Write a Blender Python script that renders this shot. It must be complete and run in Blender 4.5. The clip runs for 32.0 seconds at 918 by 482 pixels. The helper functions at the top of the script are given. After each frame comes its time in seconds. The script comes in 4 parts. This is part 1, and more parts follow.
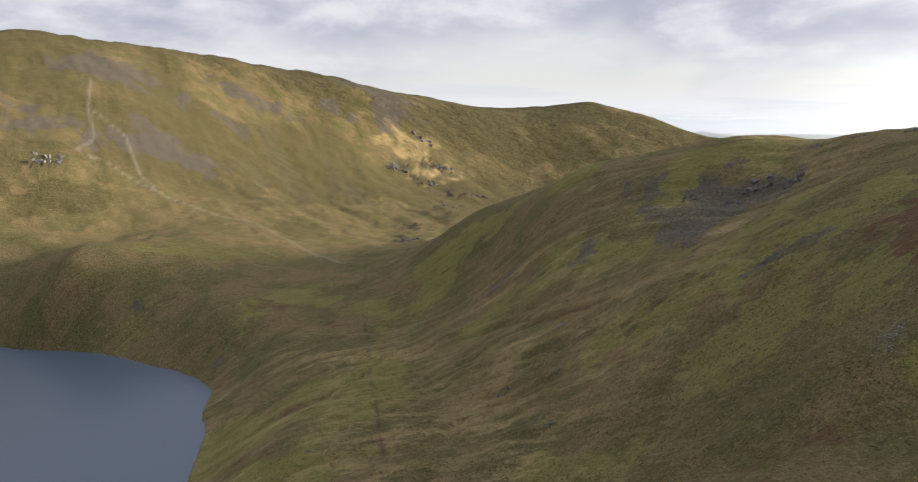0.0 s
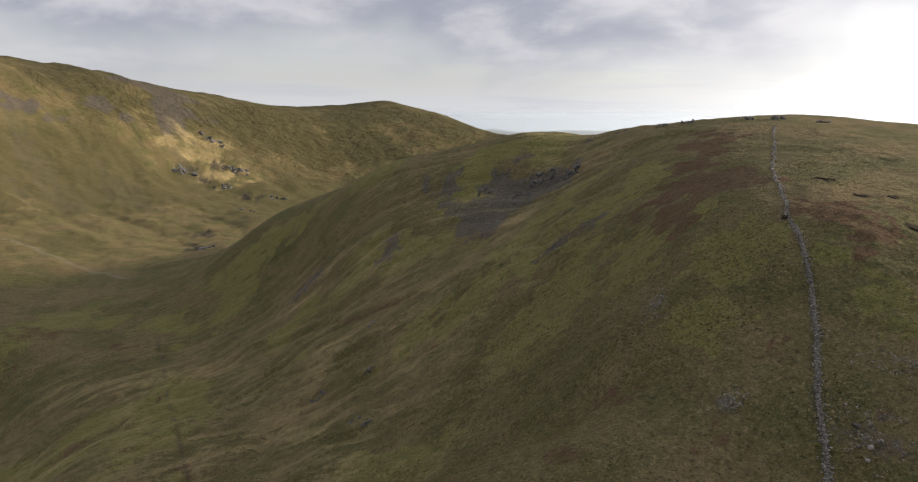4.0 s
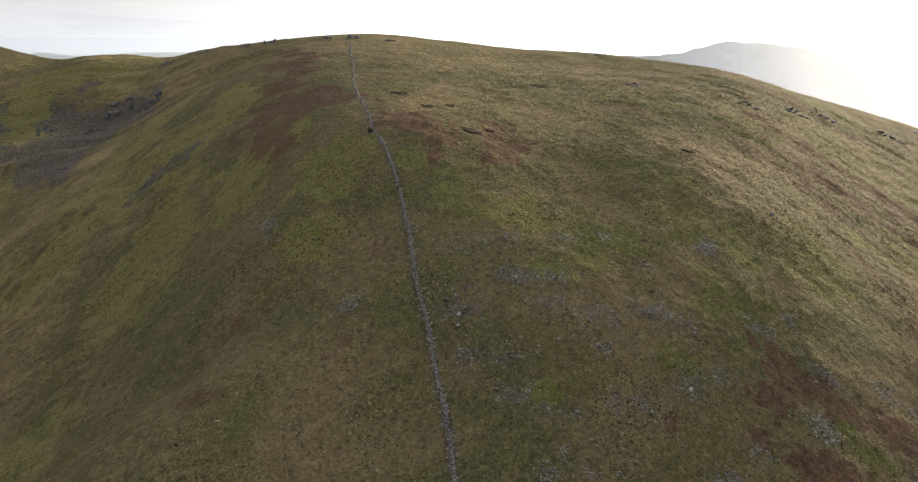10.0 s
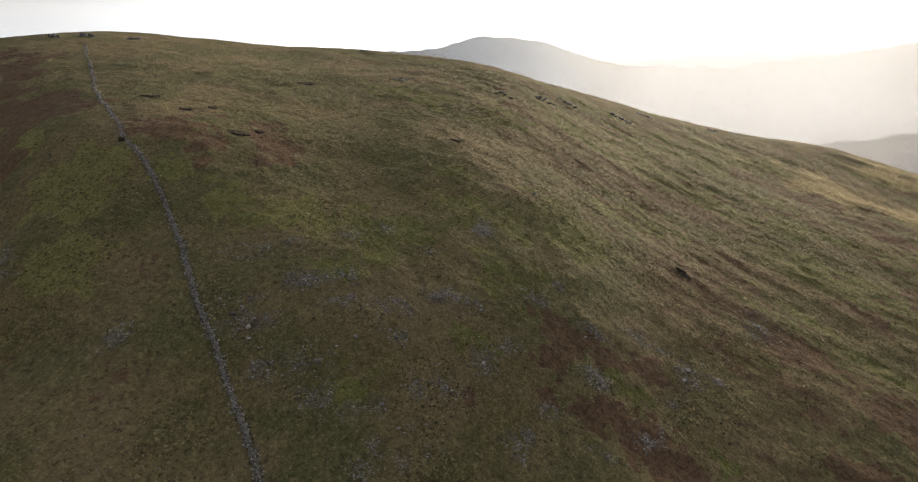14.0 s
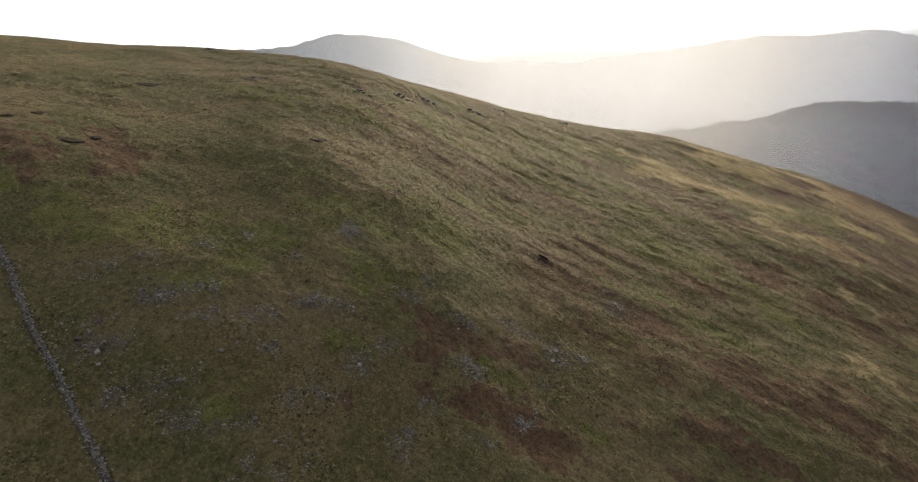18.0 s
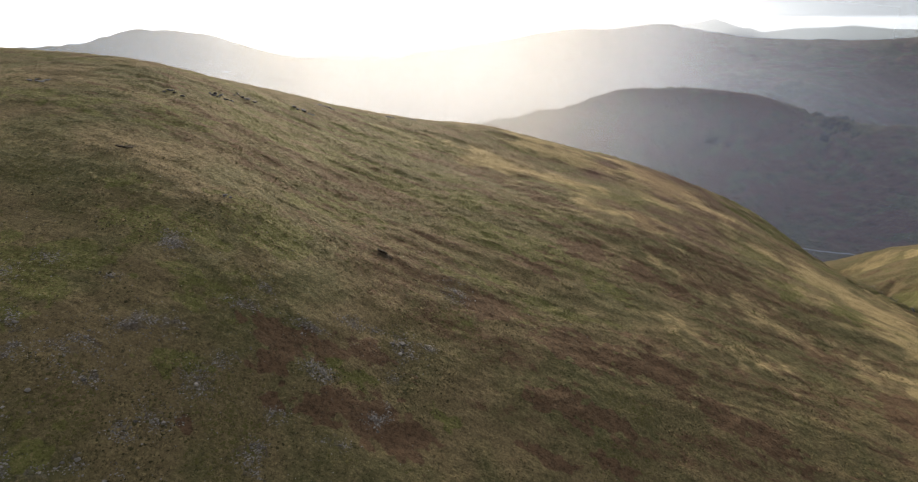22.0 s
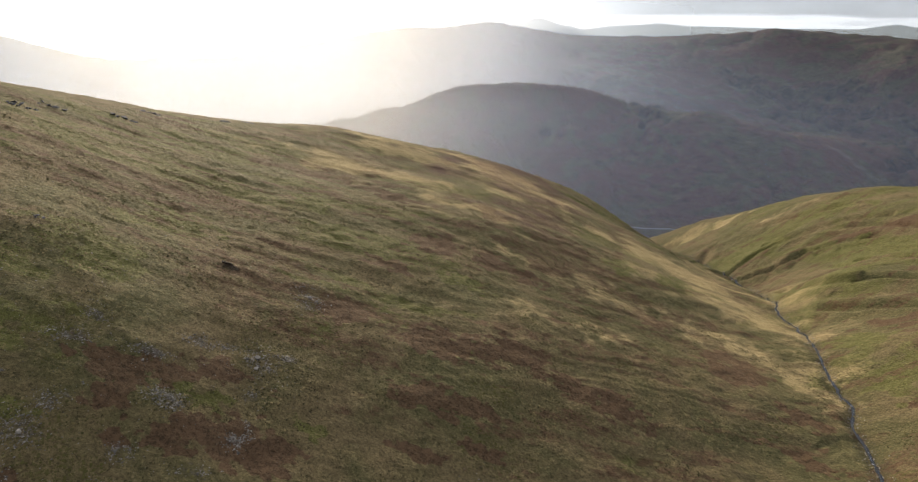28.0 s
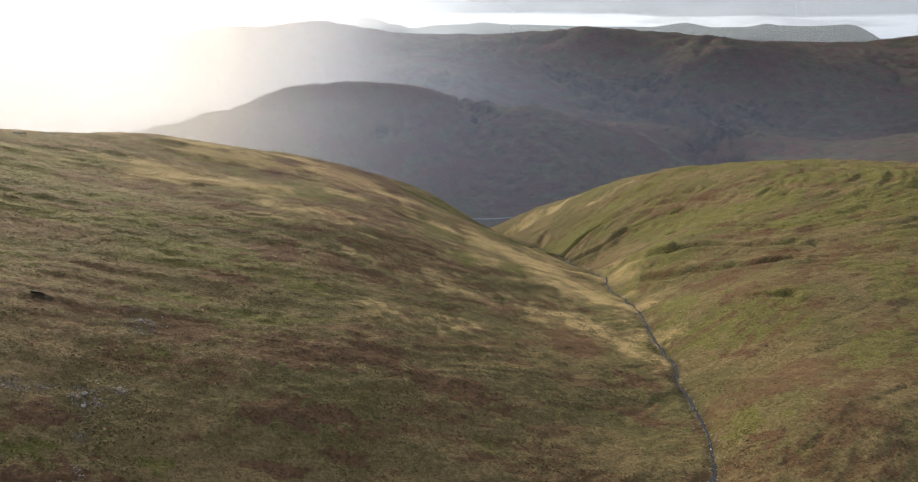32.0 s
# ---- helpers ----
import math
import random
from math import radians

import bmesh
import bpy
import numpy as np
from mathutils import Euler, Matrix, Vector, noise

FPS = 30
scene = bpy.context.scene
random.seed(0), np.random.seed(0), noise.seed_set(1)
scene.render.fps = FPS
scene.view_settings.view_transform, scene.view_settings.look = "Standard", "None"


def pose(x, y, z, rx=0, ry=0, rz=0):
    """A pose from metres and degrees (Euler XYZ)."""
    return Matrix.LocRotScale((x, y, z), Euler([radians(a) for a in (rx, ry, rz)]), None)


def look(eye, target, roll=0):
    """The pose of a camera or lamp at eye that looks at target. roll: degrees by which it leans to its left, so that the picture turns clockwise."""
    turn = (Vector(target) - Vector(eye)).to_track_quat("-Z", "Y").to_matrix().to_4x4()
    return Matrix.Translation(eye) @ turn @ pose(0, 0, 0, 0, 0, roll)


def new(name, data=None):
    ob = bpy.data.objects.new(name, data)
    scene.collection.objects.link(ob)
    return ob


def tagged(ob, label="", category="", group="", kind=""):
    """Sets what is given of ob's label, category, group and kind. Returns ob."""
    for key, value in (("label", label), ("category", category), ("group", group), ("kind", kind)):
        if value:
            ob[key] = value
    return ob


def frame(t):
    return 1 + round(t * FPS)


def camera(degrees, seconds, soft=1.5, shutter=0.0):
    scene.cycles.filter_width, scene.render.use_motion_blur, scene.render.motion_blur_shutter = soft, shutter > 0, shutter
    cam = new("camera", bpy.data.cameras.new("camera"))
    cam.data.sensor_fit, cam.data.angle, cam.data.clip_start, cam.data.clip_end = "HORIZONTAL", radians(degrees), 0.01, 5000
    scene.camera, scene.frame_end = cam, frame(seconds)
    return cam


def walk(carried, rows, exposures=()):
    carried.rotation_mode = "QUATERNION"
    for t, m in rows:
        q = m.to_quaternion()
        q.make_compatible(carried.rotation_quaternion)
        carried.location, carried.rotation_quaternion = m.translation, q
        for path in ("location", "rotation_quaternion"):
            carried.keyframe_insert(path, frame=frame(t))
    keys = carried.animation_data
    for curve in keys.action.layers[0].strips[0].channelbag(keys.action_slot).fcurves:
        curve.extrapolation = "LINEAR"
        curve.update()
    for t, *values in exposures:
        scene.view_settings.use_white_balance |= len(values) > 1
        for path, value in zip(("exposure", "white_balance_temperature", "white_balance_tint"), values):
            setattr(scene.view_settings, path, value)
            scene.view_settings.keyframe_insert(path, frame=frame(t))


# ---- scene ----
# ---- camera: a drone that hovers and turns on the spot ----
cam = camera(71.02, 32.0, soft=1.1)
EYE = (0.0, 0.0, 200.0)
PATH = (
    (0.0, pose(*EYE, 78.63, -0.00, -0.00)),
    (0.5, pose(*EYE, 78.60, -0.01, -1.56)),
    (1.0, pose(*EYE, 78.60, 0.05, -3.36)),
    (1.5, pose(*EYE, 78.59, 0.03, -5.38)),
    (2.0, pose(*EYE, 78.59, 0.07, -7.37)),
    (2.5, pose(*EYE, 78.57, 0.06, -9.36)),
    (3.0, pose(*EYE, 78.56, 0.10, -11.76)),
    (3.5, pose(*EYE, 78.53, 0.06, -14.66)),
    (5.5, pose(*EYE, 78.46, 0.04, -26.56)),
    (6.0, pose(*EYE, 78.45, -0.00, -29.84)),
    (6.5, pose(*EYE, 78.28, -0.11, -32.84)),
    (7.0, pose(*EYE, 77.03, -0.09, -35.84)),
    (7.5, pose(*EYE, 75.01, -0.05, -38.93)),
    (8.0, pose(*EYE, 72.94, 0.04, -41.99)),
    (8.5, pose(*EYE, 71.89, -0.03, -44.71)),
    (9.0, pose(*EYE, 71.82, -0.03, -47.32)),
    (9.5, pose(*EYE, 71.82, -0.08, -50.02)),
    (10.0, pose(*EYE, 71.81, -0.06, -52.51)),
    (10.5, pose(*EYE, 71.79, -0.03, -55.02)),
    (11.0, pose(*EYE, 71.80, -0.05, -57.83)),
    (11.5, pose(*EYE, 71.78, 0.02, -60.86)),
    (12.0, pose(*EYE, 71.67, 0.03, -63.87)),
    (12.5, pose(*EYE, 71.54, 0.05, -66.72)),
    (13.0, pose(*EYE, 71.52, 0.06, -68.95)),
    (13.5, pose(*EYE, 71.53, -0.04, -70.87)),
    (14.0, pose(*EYE, 71.51, 0.10, -72.45)),
    (14.5, pose(*EYE, 71.48, 0.02, -73.62)),
    (16.5, pose(*EYE, 71.36, -0.10, -79.30)),
    (17.0, pose(*EYE, 71.35, -0.02, -81.10)),
    (17.5, pose(*EYE, 71.33, -0.04, -82.96)),
    (18.0, pose(*EYE, 71.30, -0.09, -84.72)),
    (18.5, pose(*EYE, 71.26, -0.07, -86.20)),
    (19.0, pose(*EYE, 71.12, -0.07, -87.69)),
    (19.5, pose(*EYE, 71.05, -0.05, -89.38)),
    (20.0, pose(*EYE, 71.01, -0.17, -91.11)),
    (20.5, pose(*EYE, 70.97, -0.22, -93.10)),
    (21.0, pose(*EYE, 70.94, -0.17, -95.34)),
    (21.5, pose(*EYE, 70.93, -0.10, -97.51)),
    (22.0, pose(*EYE, 70.89, -0.13, -99.88)),
    (22.5, pose(*EYE, 70.88, -0.14, -102.58)),
    (23.0, pose(*EYE, 70.89, -0.15, -105.32)),
    (23.5, pose(*EYE, 70.89, -0.16, -107.55)),
    (24.0, pose(*EYE, 70.89, -0.17, -107.30)),
    (24.5, pose(*EYE, 70.88, -0.11, -107.01)),
    (25.0, pose(*EYE, 70.88, -0.11, -106.87)),
    (25.5, pose(*EYE, 70.85, -0.13, -108.24)),
    (27.5, pose(*EYE, 70.84, -0.09, -112.86)),
    (28.0, pose(*EYE, 70.81, -0.11, -113.75)),
    (28.5, pose(*EYE, 70.80, -0.19, -114.75)),
    (29.0, pose(*EYE, 70.76, -0.20, -116.19)),
    (29.5, pose(*EYE, 70.74, -0.20, -117.83)),
    (30.0, pose(*EYE, 70.75, -0.17, -119.75)),
    (30.5, pose(*EYE, 70.73, -0.20, -121.75)),
    (31.0, pose(*EYE, 70.73, -0.20, -123.85)),
    (31.5, pose(*EYE, 70.73, -0.24, -126.22)),
    (32.0, pose(*EYE, 70.71, -0.19, -128.19)),
)
walk(cam, PATH, exposures=((0.0, 0.80), (2.0, 0.70), (3.5, 0.52), (6.0, -0.08), (7.0, -0.28), (8.0, 0.18), (9.0, 0.50), (10.0, 0.74), (12.0, 0.36), (14.0, 0.2), (17.0, 0.15), (20.0, 0.28), (25.0, 0.38), (28.0, 0.46), (32.0, 0.48)))

# ---- world, sun ----
SUN_AZ, SUN_EL = radians(97.0), radians(10.0)
SUN_DIR = Vector((math.sin(SUN_AZ) * math.cos(SUN_EL), math.cos(SUN_AZ) * math.cos(SUN_EL), math.sin(SUN_EL)))


class Nodes:
    """Short hand for building node trees."""

    def __init__(self, tree):
        self.t = tree
        tree.nodes.clear()

    def add(self, kind, operation="", use_clamp=False, interpolation_type="", data_type="", blend_type="", attribute_name=""):
        n = self.t.nodes.new(kind)
        if data_type:
            n.data_type = data_type
        if operation:
            n.operation = operation
        if use_clamp:
            n.use_clamp = True
        if interpolation_type:
            n.interpolation_type = interpolation_type
        if blend_type:
            n.blend_type = blend_type
        if attribute_name:
            n.attribute_name = attribute_name
        return n

    def put(self, socket, v):
        if hasattr(v, "is_output"):
            self.t.links.new(v, socket)
        elif v is not None:
            socket.default_value = v

    def math(self, op, a, b=0.0, c=0.0, clamp=False):
        n = self.add("ShaderNodeMath", operation=op, use_clamp=clamp)
        for s, v in zip(n.inputs, (a, b, c)):
            self.put(s, v)
        return n.outputs[0]

    def vec(self, op, a, b=None, scale=None):
        n = self.add("ShaderNodeVectorMath", operation=op)
        self.put(n.inputs[0], a)
        if b is not None:
            self.put(n.inputs[1], b)
        if scale is not None:
            self.put(n.inputs["Scale"], scale)
        return n.outputs["Value" if op in ("DOT_PRODUCT", "LENGTH") else "Vector"]

    def noise(self, v, scale, detail=4.0, rough=0.55, dist=0.0, out="Fac"):
        n = self.add("ShaderNodeTexNoise")
        self.put(n.inputs["Vector"], v)
        n.inputs["Scale"].default_value, n.inputs["Detail"].default_value = scale, detail
        n.inputs["Roughness"].default_value, n.inputs["Distortion"].default_value = rough, dist
        return n.outputs[out]

    def ramp(self, v, lo, hi, a=0.0, b=1.0):
        n = self.add("ShaderNodeMapRange", interpolation_type="SMOOTHSTEP")
        self.put(n.inputs["Value"], v)
        for k, x in (("From Min", lo), ("From Max", hi), ("To Min", a), ("To Max", b)):
            n.inputs[k].default_value = x
        return n.outputs[0]

    def mix(self, f, a, b, kind="MIX"):
        n = self.add("ShaderNodeMix", data_type="RGBA", blend_type=kind)
        self.put(n.inputs[0], f)
        for s, v in ((n.inputs[6], a), (n.inputs[7], b)):
            self.put(s, (*v, 1.0) if isinstance(v, tuple) and len(v) == 3 else v)
        return n.outputs[2]


world = bpy.data.worlds.new("sky")
scene.world = world
world.use_nodes = True
w = Nodes(world.node_tree)
way = w.add("ShaderNodeTexCoord").outputs["Generated"]
sep = w.add("ShaderNodeSeparateXYZ")
w.put(sep.inputs[0], way)
up = w.math("MAXIMUM", sep.outputs[2], 0.0)
sky = w.add("ShaderNodeTexSky")
sky.sky_type, sky.sun_disc, sky.altitude = "NISHITA", False, 700.0
sky.sun_elevation, sky.sun_rotation = SUN_EL, SUN_AZ
sky_blue = w.vec("SCALE", sky.outputs[0], scale=0.09)
# heavy stratocumulus with ragged lower edges over a bright gap along the horizon
slab = w.vec("MULTIPLY", way, (1.0, 1.0, 2.0))
big = w.noise(slab, 2.1, 4.0, 0.5, 0.3)
small = w.noise(w.vec("MULTIPLY", way, (1.0, 1.0, 2.6)), 6.0, 6.0, 0.55, 0.2)
bars = w.noise(w.vec("MULTIPLY", way, (1.0, 1.0, 16.0)), 3.0, 4.0, 0.55, 0.2)
toward = w.math("MAXIMUM", w.vec("DOT_PRODUCT", way, tuple(SUN_DIR)), 0.0)
core = w.math("POWER", toward, 45.0)
shape = w.math("ADD", w.math("MULTIPLY", big, 1.5), w.math("MULTIPLY", small, 0.45))
deck = w.ramp(w.math("ADD", shape, w.math("MULTIPLY", up, 2.6)), 0.90, 1.30)
glow = w.math("MULTIPLY", w.math("POWER", toward, 3.0), w.math("MULTIPLY_ADD", deck, -0.45, 1.0))
haze_bar = w.math("MULTIPLY", w.ramp(bars, 0.50, 0.64), w.ramp(up, 0.0, 0.14, 0.55, 0.0))
gap = w.mix(0.72, sky_blue, (0.80, 0.80, 0.83))
gap = w.mix(w.ramp(up, 0.0, 0.05, 0.75, 0.0), gap, (0.74, 0.76, 0.81))
gap = w.mix(haze_bar, gap, (0.60, 0.62, 0.69))
cloud = w.mix(w.ramp(small, 0.35, 0.68), (0.40, 0.42, 0.51), (0.70, 0.695, 0.74))
deck = w.math("MULTIPLY", deck, w.ramp(core, 0.02, 0.5, 1.0, 0.3))
tone = w.mix(deck, gap, cloud)
tone = w.vec("SCALE", tone, scale=w.ramp(up, 0.18, 0.85, 1.0, 1.2))
tone = w.mix(1.0, tone, w.vec("SCALE", (1.0, 0.95, 0.88), scale=w.math("ADD", w.math("MULTIPLY", glow, 2.3), w.math("MULTIPLY", core, 2.2))), "ADD")
# a darker bank of cloud low in the south-west
bank_way = w.ramp(w.vec("DOT_PRODUCT", way, (0.5, -0.866, 0.0)), 0.82, 0.95)
bank_foot = w.math("ADD", up, w.math("MULTIPLY", w.math("SUBTRACT", bars, 0.5), 0.03))
bank = w.math("MULTIPLY", w.math("MULTIPLY", bank_way, w.ramp(bank_foot, 0.0, 0.006)), w.ramp(small, 0.25, 0.6, 1.0, 0.8))
tone = w.mix(w.math("MULTIPLY", bank_way, w.ramp(bars, 0.38, 0.62, 0.85, 0.45)), tone, (0.60, 0.65, 0.76))
tone = w.mix(bank, tone, (0.28, 0.285, 0.32))
bg = w.add("ShaderNodeBackground")
w.put(bg.inputs[0], tone)
bg.inputs[1].default_value = 0.68
w.put(w.add("ShaderNodeOutputWorld").inputs[0], bg.outputs[0])

sun = new("sun", bpy.data.lights.new("sun", "SUN"))
sun.data.energy, sun.data.angle, sun.data.color = 4.3, radians(12.0), (1.0, 0.83, 0.62)
sun.matrix_world = look(SUN_DIR * 100, (0, 0, 0))

# ---- lie of the land: spot heights of each landform (east, north, height in metres; the tarn's level is 0) ----
LAND = {
    "big_fell_crest": (
        (-761, 1115, 332), (-726, 1150, 335), (-627, 1229, 324), (-454, 1345, 296), (-244, 1500, 259), (24, 1700, 203), (142, 1845, 196), (252, 1934, 209),
        (394, 1961, 225), (530, 1877, 191), (648, 1733, 143), (722, 1649, 125),
    ),
    "big_fell_face": (
        (-403, 915, 111), (-505, 816, 142), (-288, 1113, 91), (-99, 1296, 73), (157, 1492, 68), (-68, 877, 33), (5, 980, 41), (-629, 927, 225),
        (-529, 1021, 227), (-366, 1227, 190), (-524, 731, 109),
    ),
    "hause": (
        (-266, 712, 67), (-153, 703, 45), (-381, 703, 63), (-80, 595, 52), (-347, 538, 46), (-257, 564, 47), (-148, 551, 40), (-119, 434, 32),
        (-205, 494, 29), (-459, 630, 68),
    ),
    "spur_crest": (
        (-52, 598, 64), (8, 560, 108), (88, 482, 154), (148, 446, 172), (165, 429, 176), (181, 412, 179), (221, 380, 183),
    ),
    "east_face": (
        (-40, 498, 48), (-30, 364, 41), (-22, 261, 44), (35, 308, 65), (26, 224, 67), (56, 176, 95), (78, 258, 100), (91, 307, 112),
        (133, 345, 134), (175, 371, 157), (126, 239, 143), (180, 277, 173), (131, 195, 154), (100, 156, 140), (78, 128, 130), (79, 392, 114),
        (16, 470, 75), (-83, 319, 37),
    ),
    "summit": (
        (219, 370, 185), (251, 343, 191), (287, 307, 196), (307, 286, 194), (341, 262, 191), (350, 233, 187), (410, 230, 186), (417, 194, 184),
    ),
    "wall_ridge": (
        (78, 62, 125), (92, 78, 136), (104, 92, 146), (122, 111, 154), (139, 137, 168), (161, 167, 175), (220, 233, 184), (38, 105, 128),
        (66, 109, 135), (94, 149, 146), (134, 187, 161), (100, 45, 132), (125, 59, 145), (162, 79, 154), (223, 113, 169), (320, 164, 180),
    ),
    "moor": (
        (166, -577, 92), (283, -574, 71), (361, -588, 51), (422, -595, 32), (511, -603, -7), (606, -596, -57), (395, -471, -3), (259, -374, 40),
        (235, -407, 53), (138, -300, 70), (84, -198, 73), (86, -339, 78), (39, -196, 78), (159, -410, 73),
    ),
    "valley_fell": (
        (2296, -500, -171), (2191, -762, -97), (2070, -882, -27), (1961, -998, 2), (1860, -1137, -4), (1729, -1278, -43), (1506, -1463, -72), (1345, -1561, -90),
        (1213, -1628, -132), (1093, -1675, -195), (1024, -1695, -221), (1720, -940, -174), (1491, -1210, -171), (1222, -1429, -172), (1577, -781, -264), (1292, -1010, -273),
    ),
    "far_ridge": (
        (4044, -1461, 142), (3885, -1843, 155), (3676, -2134, 132), (3440, -2410, 75), (3186, -2580, 79), (2917, -2810, 115), (2636, -3008, 138), (2381, -3214, 137),
        (2118, -3394, 103), (1832, -3499, 81), (1554, -3577, 27), (1178, -3718, 20), (2371, -2295, -82), (1538, -2340, -261), (1404, -2764, -161), (856, -2561, -231),
        (2119, -2659, -82), (2396, -1805, -58),
    ),
    "south_hills": (
        (4462, 1629, 25), (4578, 1267, 123), (4665, 893, 92), (4176, 1025, -15), (3911, 556, -80), (3894, 211, -35), (3822, -466, -69), (3298, -112, -152),
        (3228, -686, -116), (4220, -1245, 111), (4063, -1554, 129), (3866, -1882, 159),
        (4750, 420, -70), (4800, 0, -80), (4760, -420, -60), (4560, -820, 10),
    ),
    "plain": (
        (1607, 4608, 29), (1886, 4501, 43), (2188, 4362, 49),
    ),
    "west_crest": (
        (405, 128, 178), (419, 96, 169), (436, 62, 160), (449, 25, 149), (480, -16, 136), (511, -64, 124), (538, -117, 113), (563, -175, 93),
        (583, -238, 76), (593, -300, 55), (594, -361, 32), (589, -422, 3), (581, -458, -23), (517, -472, -37), (419, -430, -16), (345, -389, 3),
        (276, -343, 25),
    ),
    "west_face": (
        (102, 25, 122), (126, 31, 133), (155, 39, 144), (199, 50, 156), (272, 68, 168), (349, 87, 177), (104, 11, 118), (133, 14, 127),
        (167, 18, 136), (235, 25, 145), (338, 36, 153), (105, -4, 112), (160, -6, 122), (260, -9, 131), (380, -13, 136), (103, -18, 106),
        (187, -33, 115), (295, -52, 119), (414, -73, 120), (99, -34, 98), (189, -65, 104), (303, -104, 104), (444, -153, 99), (94, -48, 92),
        (178, -91, 95), (294, -150, 91), (446, -227, 79), (94, -57, 88), (214, -130, 86), (359, -218, 74), (478, -291, 57), (89, -64, 84),
        (228, -163, 74), (350, -250, 58), (472, -338, 34), (91, -79, 81), (189, -164, 70), (302, -262, 50), (408, -354, 22), (102, -110, 76),
        (170, -183, 64), (259, -278, 42), (100, -138, 69), (141, -194, 60),
    ),
    "beck": (
        (601, -544, -82), (518, -491, -42), (421, -447, -21), (347, -406, -2), (278, -359, 20), (260, -336, 26), (214, -304, 37), (183, -273, 46), (161, -252, 50), (140, -236, 54), (130, -221, 56),
        (118, -211, 58), (104, -197, 62), (92, -183, 65), (80, -166, 68), (72, -128, 70), (52, -102, 74),
    ),
    "high_fells": (
        (4219, -2352, 68), (3636, -3103, 63), (3127, -3575, 57), (2536, -4004, 47), (2147, -4181, 38), (1708, -4379, 48), (1430, -4477, 39),
    ),
    "hidden_ground": (
        (192, 526, 160), (239, 506, 176), (270, 468, 166), (302, 448, 168), (264, 594, 125), (339, 543, 130), (341, 366, 194), (308, 394, 186),
        (70, 797, 40), (187, 880, -10), (291, 799, 0), (423, 795, -20), (459, 655, 60), (438, 438, 150), (573, 402, 130), (653, 304, 100),
        (676, 181, 70), (697, 61, 30), (757, -66, -20), (869, -233, -80), (816, -380, -110), (819, -574, -160), (906, -708, -200), (1177, -1023, -292),
        (964, -1149, -285), (1314, -821, -295), (1344, -543, -295), (1329, -234, -280), (660, -942, -110), (465, -997, -60), (259, -966, -20), (778, 778, -60),
        (1039, 600, -150), (1182, 208, -220), (750, 1299, -60), (972, 2085, -60), (1607, 1915, -150),
    ),
    "hidden_far": (
        (2165, 1250, -250), (2462, 434, -260), (2989, -261, -240), (2631, -958, -150), (2205, -1378, -160), (1697, -1697, -180), (1150, -1992, -150), (595, -2222, -100),
        (0, -2000, 0), (776, 2898, 60), (0, 2200, 200), (-950, 1645, 260), (-919, 919, 300), (-779, 450, 150), (-658, 239, 30), (0, -600, 95),
        (-103, -282, 75), (0, -150, 68), (-386, -460, 150), (-689, -122, 220), (-520, 300, 160), (-250, 0, 20), (-229, 352, -8), (-229, 237, -6),
        (-320, 410, -7), (0, 30, 105), (0, -60, 88), (60, 0, 108), (0, 100, 108), (1669, 4586, 60), (-1669, 4586, 150), (-1669, -4586, 200),
        (-4226, -2440, 200), (-4806, 847, 200), (-3137, 3738, 200), (3738, 3137, 90), (-1607, -1915, 200), (-2462, 434, 200), (1263, -4714, 160), (1700, -2944, 60),
        (4000, 0, -120), (-1212, -700, 250), (-1212, 700, 250),
    ),
    "shore_spots": (
        (-396, 528, 0), (-342, 521, 0), (-309, 514, 0), (-275, 502, 0), (-252, 488, 0), (-224, 478, 0), (-202, 463, 0), (-180, 439, 0),
        (-174, 404, 0), (-161, 376, 0), (-154, 341, 0), (-150, 321, 0),
    ),
}
SHORE = [(-396, 528), (-342, 521), (-309, 514), (-275, 502), (-252, 488), (-224, 478), (-202, 463), (-180, 439), (-174, 404), (-161, 376), (-154, 341), (-150, 321)]
SHORE = np.array(SHORE + [(-190, 250), (-260, 225), (-350, 260), (-430, 340), (-470, 430), (-450, 510)], float)
SPOTS = np.array([p for spots in LAND.values() for p in spots], float)
SOFT = 30.0


def kernel(x, y):
    return np.sqrt((x[:, None] - SPOTS[None, :, 0]) ** 2 + (y[:, None] - SPOTS[None, :, 1]) ** 2 + SOFT ** 2)


A_ = np.zeros((len(SPOTS) + 1, len(SPOTS) + 1))
A_[:-1, :-1] = kernel(SPOTS[:, 0], SPOTS[:, 1]) - np.eye(len(SPOTS)) * 0.6
A_[-1, :-1] = A_[:-1, -1] = 1
PULL = np.linalg.solve(A_, np.append(SPOTS[:, 2], 0))


def smooth(v, lo, hi):
    u = np.clip((v - lo) / (hi - lo), 0, 1)
    return u * u * (3 - 2 * u)


TABLE = np.random.RandomState(7).uniform(-1, 1, 65536 + 600).astype(np.float32)


